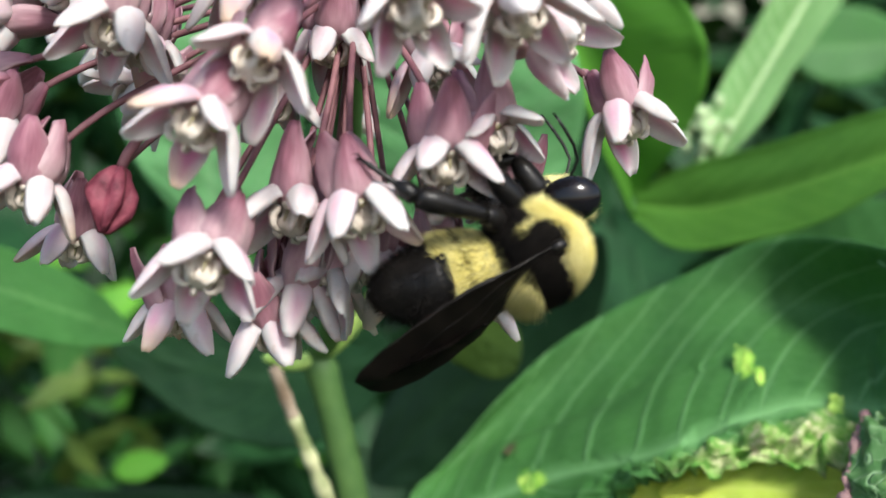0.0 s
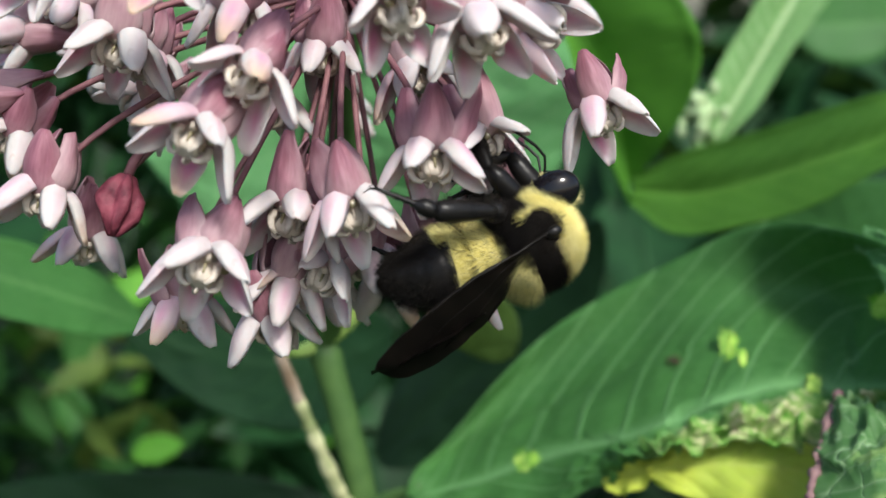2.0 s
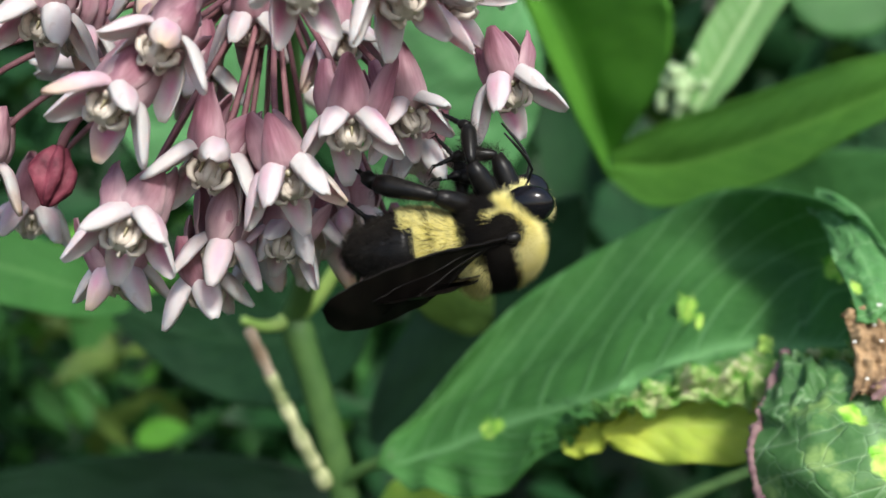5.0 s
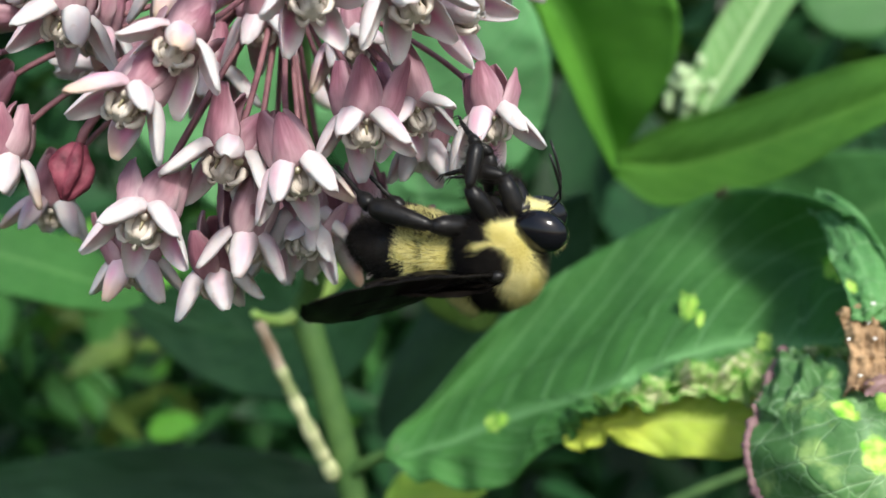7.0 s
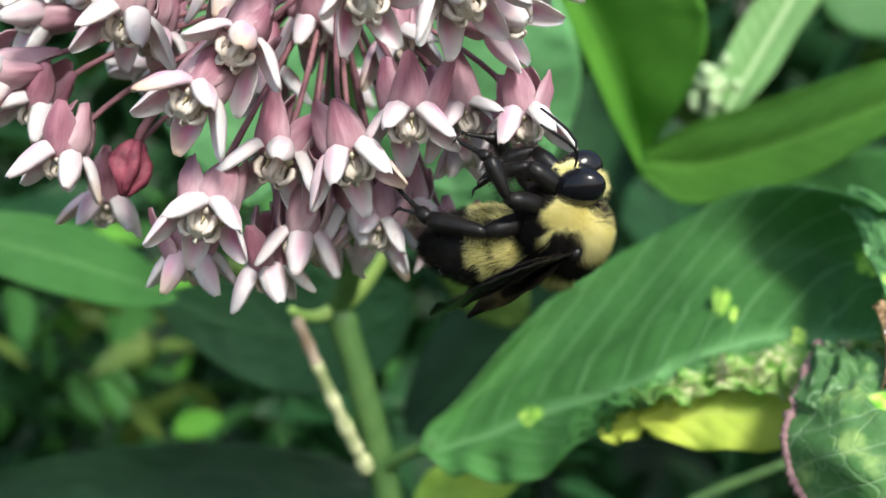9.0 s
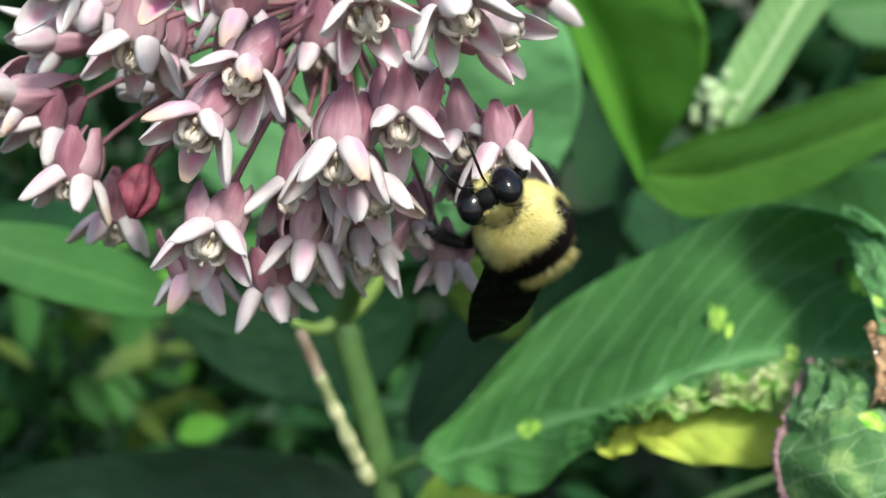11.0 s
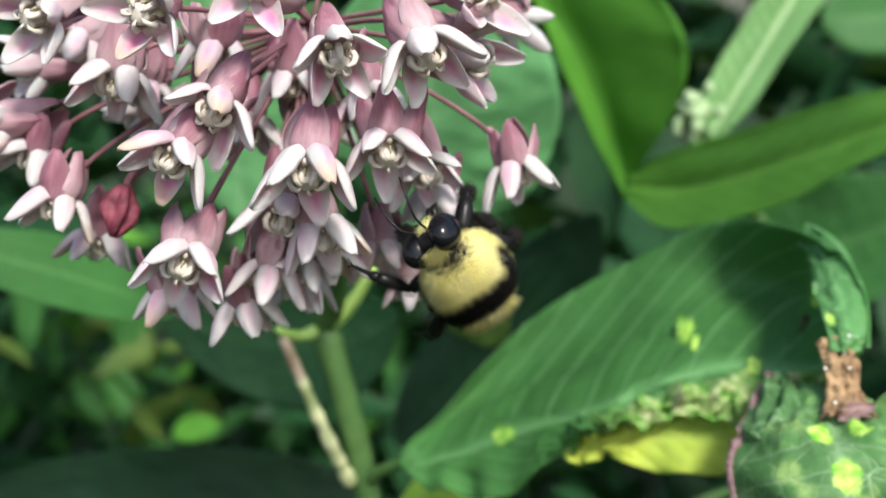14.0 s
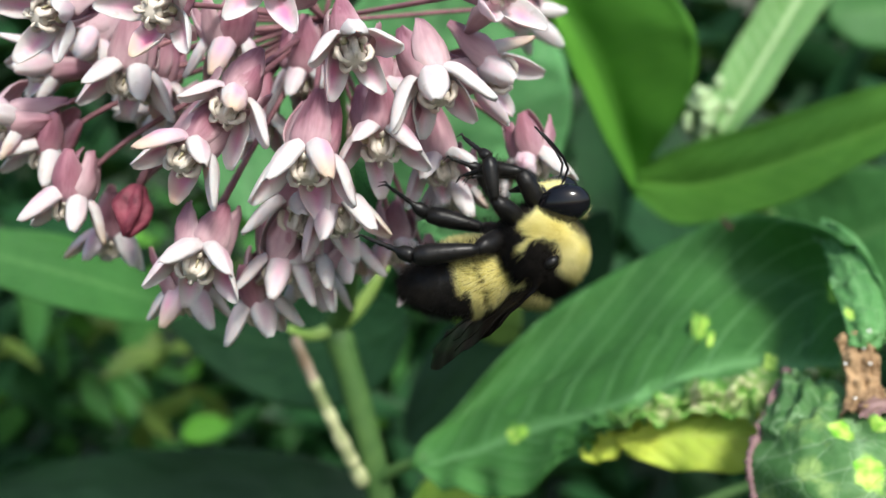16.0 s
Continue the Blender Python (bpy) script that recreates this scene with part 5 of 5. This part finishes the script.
LEGS = {}
JOINTS = {"front": ((1.9, 1.2, -2.4), (3.5, 2.2, -4.9), (2.4, 1.9, -7.0), (1.0, 1.3, -8.2)),
          "middle": ((0.2, 1.7, -2.4), (-0.2, 3.5, -4.9), (1.1, 2.9, -7.5), (0.4, 1.8, -9.6)),
          "hind": ((-1.5, 1.6, -2.4), (-3.4, 3.7, -2.6), (-7.4, 3.8, -4.6), (-9.6, 3.2, -7.6))}


def leg(kind, sgn):
    p = [np.array(q) * (1, sgn, 1) * K for q in JOINTS[kind]]
    fat = 1.35 if kind == "hind" else 1.0
    o = p[0]
    v, f, u = tube([q - o for q in (p[0], p[0] * 0.7 + p[1] * 0.3, p[0] * 0.3 + p[1] * 0.7, p[1])], [r * K for r in (0.66, 0.78, 0.70, 0.42)], 10)
    ob = part("leg", mesh_of("femur", v, f, MAT_CUTICLE, u), bee, "hairy black leg", Matrix.Translation(Vector(o)))
    v, f, u = tube([p[1] * (1 - w) + p[2] * w - o for w in (-0.03, 0.1, 0.4, 0.75, 0.95, 1.02)], [r * K * fat for r in (0.22, 0.36, 0.48, 0.58, 0.50, 0.25)], 10)
    tibia = part("tibia", mesh_of("tibia", v, f, MAT_CUTICLE, u), ob)
    claw = unit(p[3] - p[2])
    line = [p[2] * (1 - w) + p[3] * w - o for w in np.linspace(0, 1, 13)]
    wid = [0.40, 0.42, 0.42, 0.38, 0.25, 0.17, 0.22, 0.15, 0.2, 0.14, 0.18, 0.13, 0.12]
    hook = [tube([line[-1], line[-1] + (claw * 0.5 + np.array((0.15, w, 0.1))) * K, line[-1] + (claw * 0.65 + np.array((-0.3, w * 1.6, 0.2))) * K], [0.1 * K, 0.07 * K, 0.02 * K], 5) for w in (0.3, -0.3)]
    v, f, u = joined([tube(line, [w * K * (fat if i < 4 else 1) for i, w in enumerate(wid)], 8)] + hook)
    part("tarsus", mesh_of("tarsus", v, f, MAT_CUTICLE, u), ob)

    def sample(rng):
        w = rng.random()
        c = p[1] * (1 - w) + p[2] * w if rng.random() < 0.65 else p[0] * (1 - w) + p[1] * w
        n = sphere_point(rng)
        return c - o + n * 0.5 * K * fat, n, 1

    v, f, s = fur(1100, sample, 0.66 * K, 0.012 * K, (0, 0, 0), 31 + sgn)
    part("fur", mesh_of("fur", v, f, [MAT_YELLOW, MAT_BLACKFUR], slots=s), ob)
    return ob


for kind in JOINTS:
    for name, sgn in (("left", 1), ("right", -1)):
        LEGS[kind, name] = leg(kind, sgn)


# ---- the ant on the big leaf ----
ant = thing("ant", (0, 0, 0), "tiny dark brown ant crawling over the chewed leaf", "ant")
MAT_ANT = plain("ant_brown", (0.030, 0.014, 0.008), (0.075, 0.036, 0.020), 2500, 0.35, 0.4)
for name, c, r in (("abdomen", (-0.75, 0, 0.45), (0.55, 0.36, 0.36)), ("thorax", (0.12, 0, 0.42), (0.42, 0.22, 0.24)), ("head", (0.80, 0, 0.45), (0.34, 0.30, 0.26))):
    v, f, u = ball(np.array(c) * mm, np.array(r) * mm, 9, 12)
    part(name, mesh_of(name, v, f, MAT_ANT, u), ant)
for sgn in (1, -1):
    for x0, x1 in ((0.35, 1.0), (0.1, 0.15), (-0.1, -0.8)):
        v, f, u = tube(np.array(((x0, 0.15 * sgn, 0.38), (0.5 * (x0 + x1), 0.6 * sgn, 0.75), (x1, 1.05 * sgn, 0.02))) * mm, 0.05 * mm, 5)
        part("leg", mesh_of("leg", v, f, MAT_ANT, u), ant)
    v, f, u = tube(np.array(((1.0, 0.12 * sgn, 0.5), (1.35, 0.4 * sgn, 0.7), (1.85, 0.5 * sgn, 0.4))) * mm, 0.035 * mm, 5)
    part("antenna", mesh_of("antenna", v, f, MAT_ANT, u), ant)


# ---- what moves ----
def motions():
    walk(bee, [(t, pose(x, y, z, rx, ry, rz)) for t, x, y, z, rx, ry, rz in [
        (0, 0.00671, 0.06921, 0.98515, 144.5, -25.5, 17.3),
        (0.5, 0.00668, 0.06872, 0.98466, 146.5, -25.7, 15.3),
        (1, 0.00748, 0.06877, 0.98745, 145.4, -36.6, 12),
        (1.5, 0.00783, 0.06899, 0.98725, 148.2, -33.3, 11.1),
        (2, 0.00827, 0.06901, 0.98577, 140, -24.8, 21.4),
        (2.5, 0.00742, 0.0692, 0.98499, 139.4, -17.6, 20.3),
        (3, 0.00846, 0.07541, 0.98364, 137.2, -14, 58.8),
        (3.3, 0.0096, 0.07241, 0.98481, 136.5, -11.3, 51.1),
        (3.5, 0.01115, 0.06939, 0.98361, 138.9, -10.8, 12.8),
        (4, 0.0115, 0.06914, 0.98161, 138.7, -10.7, 13.4),
        (4.5, 0.01182, 0.06952, 0.98246, 141.3, -10.5, 15.5),
        (7, 0.01165, 0.06426, 0.98181, 165.3, -8.5, -9.4),
        (7.5, 0.01223, 0.06299, 0.98303, 162.2, -14.8, 4.1),
        (8, 0.0132, 0.06503, 0.98354, 159.3, -21.1, -1.1),
        (8.5, 0.01192, 0.06429, 0.98356, 170.3, -21.3, -3.6),
        (9, 0.01288, 0.06546, 0.98343, -173.4, -37.9, -12),
        (9.85, 0.01172, 0.06584, 0.98427, -160.3, -47.5, -56.3),
        (10.7, 0.01056, 0.06623, 0.98511, -140.3, -47.0, -106.4),
        (11.5, 0.00940, 0.07137, 0.98430, -128.3, -36.7, -159.8),
        (12, 0.00919, 0.06922, 0.98385, -116.6, -39.6, -159.2),
        (12.5, 0.00858, 0.06675, 0.98337, -113.6, -28.1, -159.8),
        (13, 0.00789, 0.06631, 0.98376, -124.3, -50.5, -147),
        (13.5, 0.00722, 0.06624, 0.98284, -123.8, -46.6, -149.1),
        (14, 0.00888, 0.06638, 0.98309, -128.3, -46.8, -135.3),
        (14.5, 0.00848, 0.06642, 0.98502, -178.1, -83.6, -71.8),
        (15, 0.01005, 0.06646, 0.98545, -163.8, -82.3, -71.3),
        (15.5, 0.01164, 0.06672, 0.9865, 178.7, -64.7, -23.9),
        (15.8, 0.01278, 0.06671, 0.98788, 164.4, -55.1, -23.6),
        (16, 0.01365, 0.06217, 0.98622, 164.7, -37.6, 3.2),
    ]])
    walk(ant, [(t, pose(x, y, z, rx, ry, rz)) for t, x, y, z, rx, ry, rz in [
        (0, 0.00932, 0.12999, 0.94363, -15.4, -12.9, 63),
        (0.2, 0.01235, 0.13593, 0.94496, -20, -26.5, 41.2),
        (0.5, 0.01976, 0.13952, 0.9518, 45.7, -38.2, -3.1),
        (0.8, 0.0221, 0.13626, 0.95148, 43.7, -1.5, -57),
        (1, 0.0237, 0.12749, 0.95203, 30.6, -6.8, -80.3),
        (1.3, 0.02526, 0.11847, 0.95357, 18.7, -14.8, -54.2),
        (1.5, 0.02931, 0.11892, 0.95621, 1.5, -20.6, 3.5),
        (1.8, 0.03306, 0.11892, 0.95808, -32.6, -19.1, 56.2),
        (2, 0.03114, 0.12138, 0.957, -23, 4.1, 102.7),
        (2.3, 0.02928, 0.13536, 0.95691, -48.8, -8.2, 119.4),
        (2.5, 0.02795, 0.13471, 0.95548, -38.8, 20.4, 148.7),
        (2.8, 0.02135, 0.13987, 0.95376, -61.8, 2.7, 152.3),
        (3, 0.01996, 0.14062, 0.95405, -59, -61.7, 141.8),
        (3.2, 0.02062, 0.14087, 0.95657, 69.8, -47.8, 5.4),
        (4.5, 0.03583, 0.13699, 0.96698, 42, -58.2, -1.6),
        (7, 0.04414, 0.12935, 0.9738, 93, -27.3, -59.4),
        (7.5, 0.04642, 0.12523, 0.97533, 29.9, -12.4, -60.4),
        (8, 0.04867, 0.11959, 0.97593, 10.2, -2.8, -73.6),
        (8.5, 0.05239, 0.10542, 0.97476, 73.5, 4, -58.7),
        (9, 0.053, 0.1086, 0.97065, 104.3, 64.5, -47.9),
        (11.5, 0.05319, 0.11962, 0.96712, -100.4, 49.1, 98.4),
        (12, 0.05274, 0.12185, 0.96602, -83.9, -13.4, 93.2),
        (12.5, 0.05136, 0.12025, 0.97116, -110.4, 9, 107.2),
        (13, 0.05118, 0.12474, 0.96528, -88.6, 72, 133.5),
        (13.5, 0.05184, 0.11078, 0.96394, 55, 40.4, -93.7),
        (14.2, 0.05184, 0.11088, 0.96394, -40.2, 65.2, 148.4),
        (15, 0.05194, 0.1214, 0.96447, -50.2, 9.5, 107.3),
        (15.5, 0.04718, 0.12764, 0.96957, -102.4, -24.5, 138.2),
        (16, 0.04339, 0.13054, 0.97272, -91.1, -33.8, 129.4),
    ]])
    movers = {"abdomen": (abdomen, HIP), "left": (WINGS["left"], ROOTS["left"]), "right": (WINGS["right"], ROOTS["right"]), "head": (head, NECK)}
    ob, at = movers["abdomen"]
    walk(ob, [(t, pose(*at, rx, ry, rz)) for t, rx, ry, rz in [(0.0, 0.2, -8.0, -1.0), (0.5, 1.3, -4.9, -6.5), (1.0, 1.9, -6.4, -8.8), (1.5, 1.8, -5.6, -8.7), (2.0, -0.3, -10.3, 1.0), (2.5, -0.9, -4.1, 4.4), (3.0, -0.6, -15.3, 2.0), (3.3, -0.8, -7.6, 3.8), (3.5, -0.1, -2.2, 0.4), (4.0, 0.6, -5.5, -2.8), (4.5, 0.1, -4.0, -0.5), (7, 33.6, -9.9, 3.7), (7.5, 38.3, -8.2, -1.2), (8, 49, -17.5, -18.8), (8.5, 34.7, -9.3, -11.1), (9, 23.1, -27.6, 7.5), (11.5, 0, -86, 0), (12.0, 0, -88, 0), (12.5, 0, -86, 0), (13.0, 0, -82, 0), (13.5, 0, -80, 0), (14.0, 0, -80, 0), (14.5, 0, -78, 0), (15, 0, -88, 0), (15.5, -23.2, -31.7, 4.9), (15.8, 45.6, -2.2, -32.7), (16, 42.1, -19.3, -8.7)]])
    ob, at = movers["left"]
    walk(ob, [(t, pose(*at, rx, ry, rz)) for t, rx, ry, rz in [(0.0, -31.2, 3.7, 3.4), (0.5, -31.5, 3.5, -3.0), (1.0, -33.1, 12.9, -11.6), (1.5, -31.6, 8.3, -4.3), (2.0, -31.0, 4.7, 8.2), (2.5, -20, 16.1, -18.6), (3, -48, -4.6, 14.2), (3.3, -48, -2.1, 11.6), (3.5, -20, 17.1, -19.1), (4.0, -33.5, 8.3, -15.0), (4.5, -34.3, 11.4, -16.6), (7, -31.1, 1.6, -53.3), (7.5, -22.1, 2.3, -33.9), (8, -18.4, 7, -43.9), (8.5, -32.9, -0.2, -51.2), (9, -8, -20.6, -72.8), (11.5, -6, -16.6, -16.7), (12, -6, -25.7, -3.5), (12.5, -6, -25.8, -9.1), (13, -6, -25.7, -4.3), (13.5, -6, -31.3, -0.4), (14, -6, -32.2, -5.6), (14.5, -6, -18.5, 1.6), (15, -6, -33.8, 18.7), (15.5, -40, -11.6, 24.2), (15.8, -114.4, 0.2, 22.6), (16, -163.8, -1.2, 31.4)]])
    ob, at = movers["right"]
    walk(ob, [(t, pose(*at, rx, ry, rz)) for t, rx, ry, rz in [(0.0, 31.7, 1.2, -11.2), (0.5, 32.3, 0.9, -17.3), (1.0, 30.3, 9.8, -25.6), (1.5, 31.2, 5.7, -18.6), (2.0, 31.3, 2.3, -6.5), (2.5, 20, 10.9, -32.4), (3, 40, -8.5, -22.8), (3.3, 40, -6, -24.6), (3.5, 20, 9.8, -31.3), (4.0, 32.6, 5.4, -28.5), (4.5, 31.5, 8.2, -30.0), (7, 28.1, -1.2, -59.5), (7.5, 22.2, -0.3, -42.2), (8, 25.9, 5, -52.3), (8.5, 25.8, -3.2, -57.3), (9, 20, -8, -62), (11.5, 6, -9.3, -31.6), (12, 6, -18.7, -20.6), (12.5, 6, -18.4, -24.7), (13, 6, -21.4, -22), (13.5, 6, -27.2, -19), (14, 6, -26.9, -24), (14.5, 6, -14.3, -6.8), (15, 6, -37.1, 8.8), (15.5, 6, -12.3, 13.9), (15.8, 65.5, -5.3, 25), (16, 16, -2.9, 37.1)]])
    ob, at = movers["head"]
    walk(ob, [(t, pose(*at, rx, ry, rz)) for t, rx, ry, rz in [(0.0, 46.1, 53.2, 45.9), (0.5, 31.6, 48.9, 19.6), (1.0, 20.1, 49.5, 3.0), (1.5, 31.5, 51.0, 21.1), (2, 78, 63.2, 84.2), (2.5, 86.3, 56.5, 98.8), (3, 79.9, 51.2, 92.1), (3.3, 76.8, 47.9, 88.9), (3.5, 75, 45.6, 87), (4, 69.6, 50.9, 75.6), (4.5, 74.4, 51.2, 87.5), (7, 46.4, 55.5, 37.3), (7.5, 41, 56, 46.9), (8, 49.2, 45.8, 48.3), (8.5, 36.4, 70, 29.2), (9, 26.7, 66.3, 26.4), (11.5, -13.4, -8.2, 4.4), (12, -13.7, -11.9, 9.8), (12.5, -22.8, -4.9, 15.7), (13, -25.5, 9.4, 6.9), (13.5, -21.9, 11.7, 8.4), (14.0, -19.4, 19.9, 12.1), (14.5, 18.6, 5.8, 0), (15, 7.7, 10.1, -0.1), (15.5, 4.2, 36.8, 8.1), (15.8, 10.2, 16.7, 6.3), (16, 35.3, 54.5, 26.3)]])
    swings = {("hind", "right"): ((0, 0, 0), (40, -50, 0)), ("front", "left"): ((0, 42, 0), (14, 0, 10)), ("front", "right"): ((0, 42, 0), (-14, 0, -10))}
    for key, (early, late) in swings.items():
        at = LEGS[key].location.copy()
        walk(LEGS[key], [(t, pose(*at, *(a * (1 - k) + b * k for a, b in zip(early, late)))) for t, k in ((0.0, 0.0), (8.6, 0.0), (9.4, 0.15), (11.2, 1.0), (15.2, 1.0), (16.0, 0.55))])
    steps = {("hind", "left"): [(0, 12.2, -7.0, -20.5), (2, 14.7, 10.2, -22.3), (4, -12.5, -10.0, 14.9), (7, -2.5, 1.6, 4.4), (8, -5.8, -4.4, 7.3), (9, -15.9, -15.6, 17.6),
                                (11.5, 40, 0, -4), (14, 45, -5, -20), (14.5, 21, -31, -42), (15, 21.7, 3.2, -62.6), (15.5, 7.8, -3.4, -32.6), (16, 3.0, -5.5, -6.2)],
             ("middle", "left"): [(0, 0, 12, 0), (8.6, 0, 12, 0), (11.5, 65.9, 0.1, 1.4), (12, 95.2, -47.1, -53.8), (12.5, 53.6, -32.3, -17.9), (13, 88.4, -37.3, -38.3), (13.5, 65.8, -31.8, -22.6),
                                  (14, 78.9, -37.4, -29.8), (14.5, 47.9, 20.5, 9.9), (15, 53.4, 4.1, 6.3), (16, 9.2, -3.9, -0.1)],
             ("middle", "right"): [(0, 0, 15, 0), (8.6, 0, 15, 0), (11.5, 24.4, 38.2, 6.7), (12, -3, 53.5, -3), (12.5, -7.3, 57.4, -6.9), (13, -11.5, 45.7, -6.6), (13.5, -29.5, 41.9, -14.7),
                                   (14, -20.9, 55.9, -12.4), (14.8, 10, 20, 0), (16, 8, 12, 0)]}
    for key, rows in steps.items():
        at = LEGS[key].location.copy()
        walk(LEGS[key], [(t, pose(*at, rx, ry, rz)) for t, rx, ry, rz in rows])
    walk(FLORETS["C"], [(t, pose(0, 0, 0, rx, ry, rz)) for t, rx, ry, rz in [(0.0, 2.31, 1.09, -1.55), (1.5, 2.85, 0.68, -1.24), (3.5, -1.71, 1.19, -0.9), (7.0, -3.1, 0.6, 0.01), (9.0, -1.65, 1.53, -1.27), (11.5, 2.01, -2.02, 1.59), (12.5, 0.14, -3.17, 3.2), (16.0, 0.14, -3.17, 3.2)]])
    walk(FLORETS["D"], [(t, pose(0, 0, 0, rx, ry, rz)) for t, rx, ry, rz in [(0.0, -0.86, 2.47, -3.07), (1.5, -1.85, 2.18, -3.0), (3.5, 0.53, 0.39, -0.33), (7.0, 0.42, 0.08, -0.0), (9.0, -2.14, -0.27, -0.15), (11.5, 1.14, -2.5, 3.09), (12.5, -2.26, -3.2, 3.37), (14.5, 6.75, 1.73, -0.41), (16.0, -0.3, -0.56, 0.58)]])
    walk(FLORETS["G"], [(t, pose(0, 0, 0, rx, ry, rz)) for t, rx, ry, rz in [(0.0, 3.99, 2.05, -0.53), (1.5, 2.69, 1.05, 0.12), (3.5, 3.47, 1.56, -0.13), (7.0, 4.44, 0.48, 2.07), (9.0, 3.43, 1.06, 0.58), (11.5, -4.06, -0.64, -1.78), (12.5, -5.86, -2.14, -0.4), (14.5, -2.1, -2.72, 3.16), (16.0, -4.66, -1.02, -1.53)]])
    walk(FLORETS["G2"], [(t, pose(0, 0, 0, rx, ry, rz)) for t, rx, ry, rz in [(0.0, -3.64, 0.39, -3.83), (1.5, -2.63, -0.72, -1.55), (3.5, 1.54, 0.14, 1.19), (7.0, 1.86, -0.37, 2.04), (9.0, 3.29, 0.62, 2.15), (16.0, 3.29, 0.62, 2.15)]])
    walk(FLORETS["M"], [(t, pose(0, 0, 0, rx, ry, rz)) for t, rx, ry, rz in [(0.0, 4.32, 1.15, -1.63), (1.5, 3.16, 1.72, -2.02), (3.5, 2.07, 2.02, -2.18), (7.0, 0.22, -0.89, 0.83), (9.0, 2.27, -0.92, 0.54), (11.5, -4.55, -1.48, 2.23), (12.5, -0.29, -1.02, 1.03), (14.5, -1.95, -0.38, 0.66), (16.0, -3.59, -0.07, 0.61)]])
    walk(FLORETS["R"], [(t, pose(0, 0, 0, rx, ry, rz)) for t, rx, ry, rz in [(0.0, 1.86, 5.49, -3.01), (1.5, -2.21, 4.39, -2.94), (3.5, -1.25, -0.07, -0.07), (7.0, 3.48, -2.62, 1.77), (9.0, 4.16, -5.78, 3.58), (11.5, 6.76, -3.69, 2.52), (12.5, -4.3, -1.53, 0.61), (14.5, -0.16, 2.25, -1.37), (16.0, -1.72, 1.96, -1.37)]])
    walk(FLORETS["J"], [(t, pose(0, 0, 0, rx, ry, rz)) for t, rx, ry, rz in [(0.0, -3.16, -6.13, 1.62), (1.5, -3.39, -7.57, 2.81), (3.5, -4.28, -8.33, 2.38), (7.0, -0.21, 0.36, -0.6), (9.0, -2.5, 2.05, -5.15), (11.5, -3.64, 5.01, -9.17), (12.0, 2.38, 5.45, -1.48), (12.5, 0.55, 6.43, -4.62), (13.0, -2.84, 8.37, -10.62), (13.5, -5.19, 4.61, -11.03), (14.0, 7.3, -1.17, 10.18), (14.5, 3.41, -0.93, 5.23), (15.0, 12.63, -2.92, 17.76), (15.5, 11.37, -5.47, 18.79), (16.0, 5.09, -1.72, 8.03)]])
    walk(FLORETS["E"], [(t, pose(0, 0, 0, rx, ry, rz)) for t, rx, ry, rz in [(0.0, 0.19, 0.45, -1.46), (1.5, 0.05, 0.67, -2.81), (3.5, 0.62, 0.59, -0.89), (7.0, 0.74, 0.28, 0.75), (9.0, 0.45, 0.14, 0.63), (11.5, -2.58, -1.52, -0.34), (12.5, -1.51, -1.46, 2.61), (14.5, -2.32, -1.62, 1.03), (16.0, 4.56, 2.63, 0.75)]])
    walk(FLORETS["E2"], [(t, pose(0, 0, 0, rx, ry, rz)) for t, rx, ry, rz in [(0.0, 0.58, 2.26, -4.8), (1.5, -1.53, -1.18, -2.92), (3.5, -0.95, -1.38, 0.67), (9.0, 1.87, 2.27, 0.32), (11.5, -1.16, -0.75, -2.67), (12.5, 0.37, -0.5, 3.38), (14.5, -1.38, -2.03, 1.15), (16.0, 2.67, 1.65, 5.31)]])
    walk(FLORETS["F"], [(t, pose(0, 0, 0, rx, ry, rz)) for t, rx, ry, rz in [(0.0, 1.81, 0.68, -1.29), (1.5, -0.7, -0.15, -0.26), (3.5, -0.29, -0.11, 0.26), (7.0, 1.71, 0.46, -0.06), (9.0, 1.73, 0.53, -0.45), (11.5, -1.16, -0.22, -0.62), (12.5, -0.9, -0.41, 1.29), (14.5, -1.07, -0.36, 0.56), (16.0, -1.14, -0.39, 0.67)]])
    walk(FLORETS["K"], [(t, pose(0, 0, 0, rx, ry, rz)) for t, rx, ry, rz in [(0.0, 59.72, -0.22, 5.03), (9.3, 59.72, -0.22, 5.03), (11.5, -1.9, -0.02, -0.28), (12.5, -0.5, -0.06, 0.04), (14.5, 1.72, -0.56, 1.39), (16.0, 0.8, 0.65, -1.19)]])


motions()
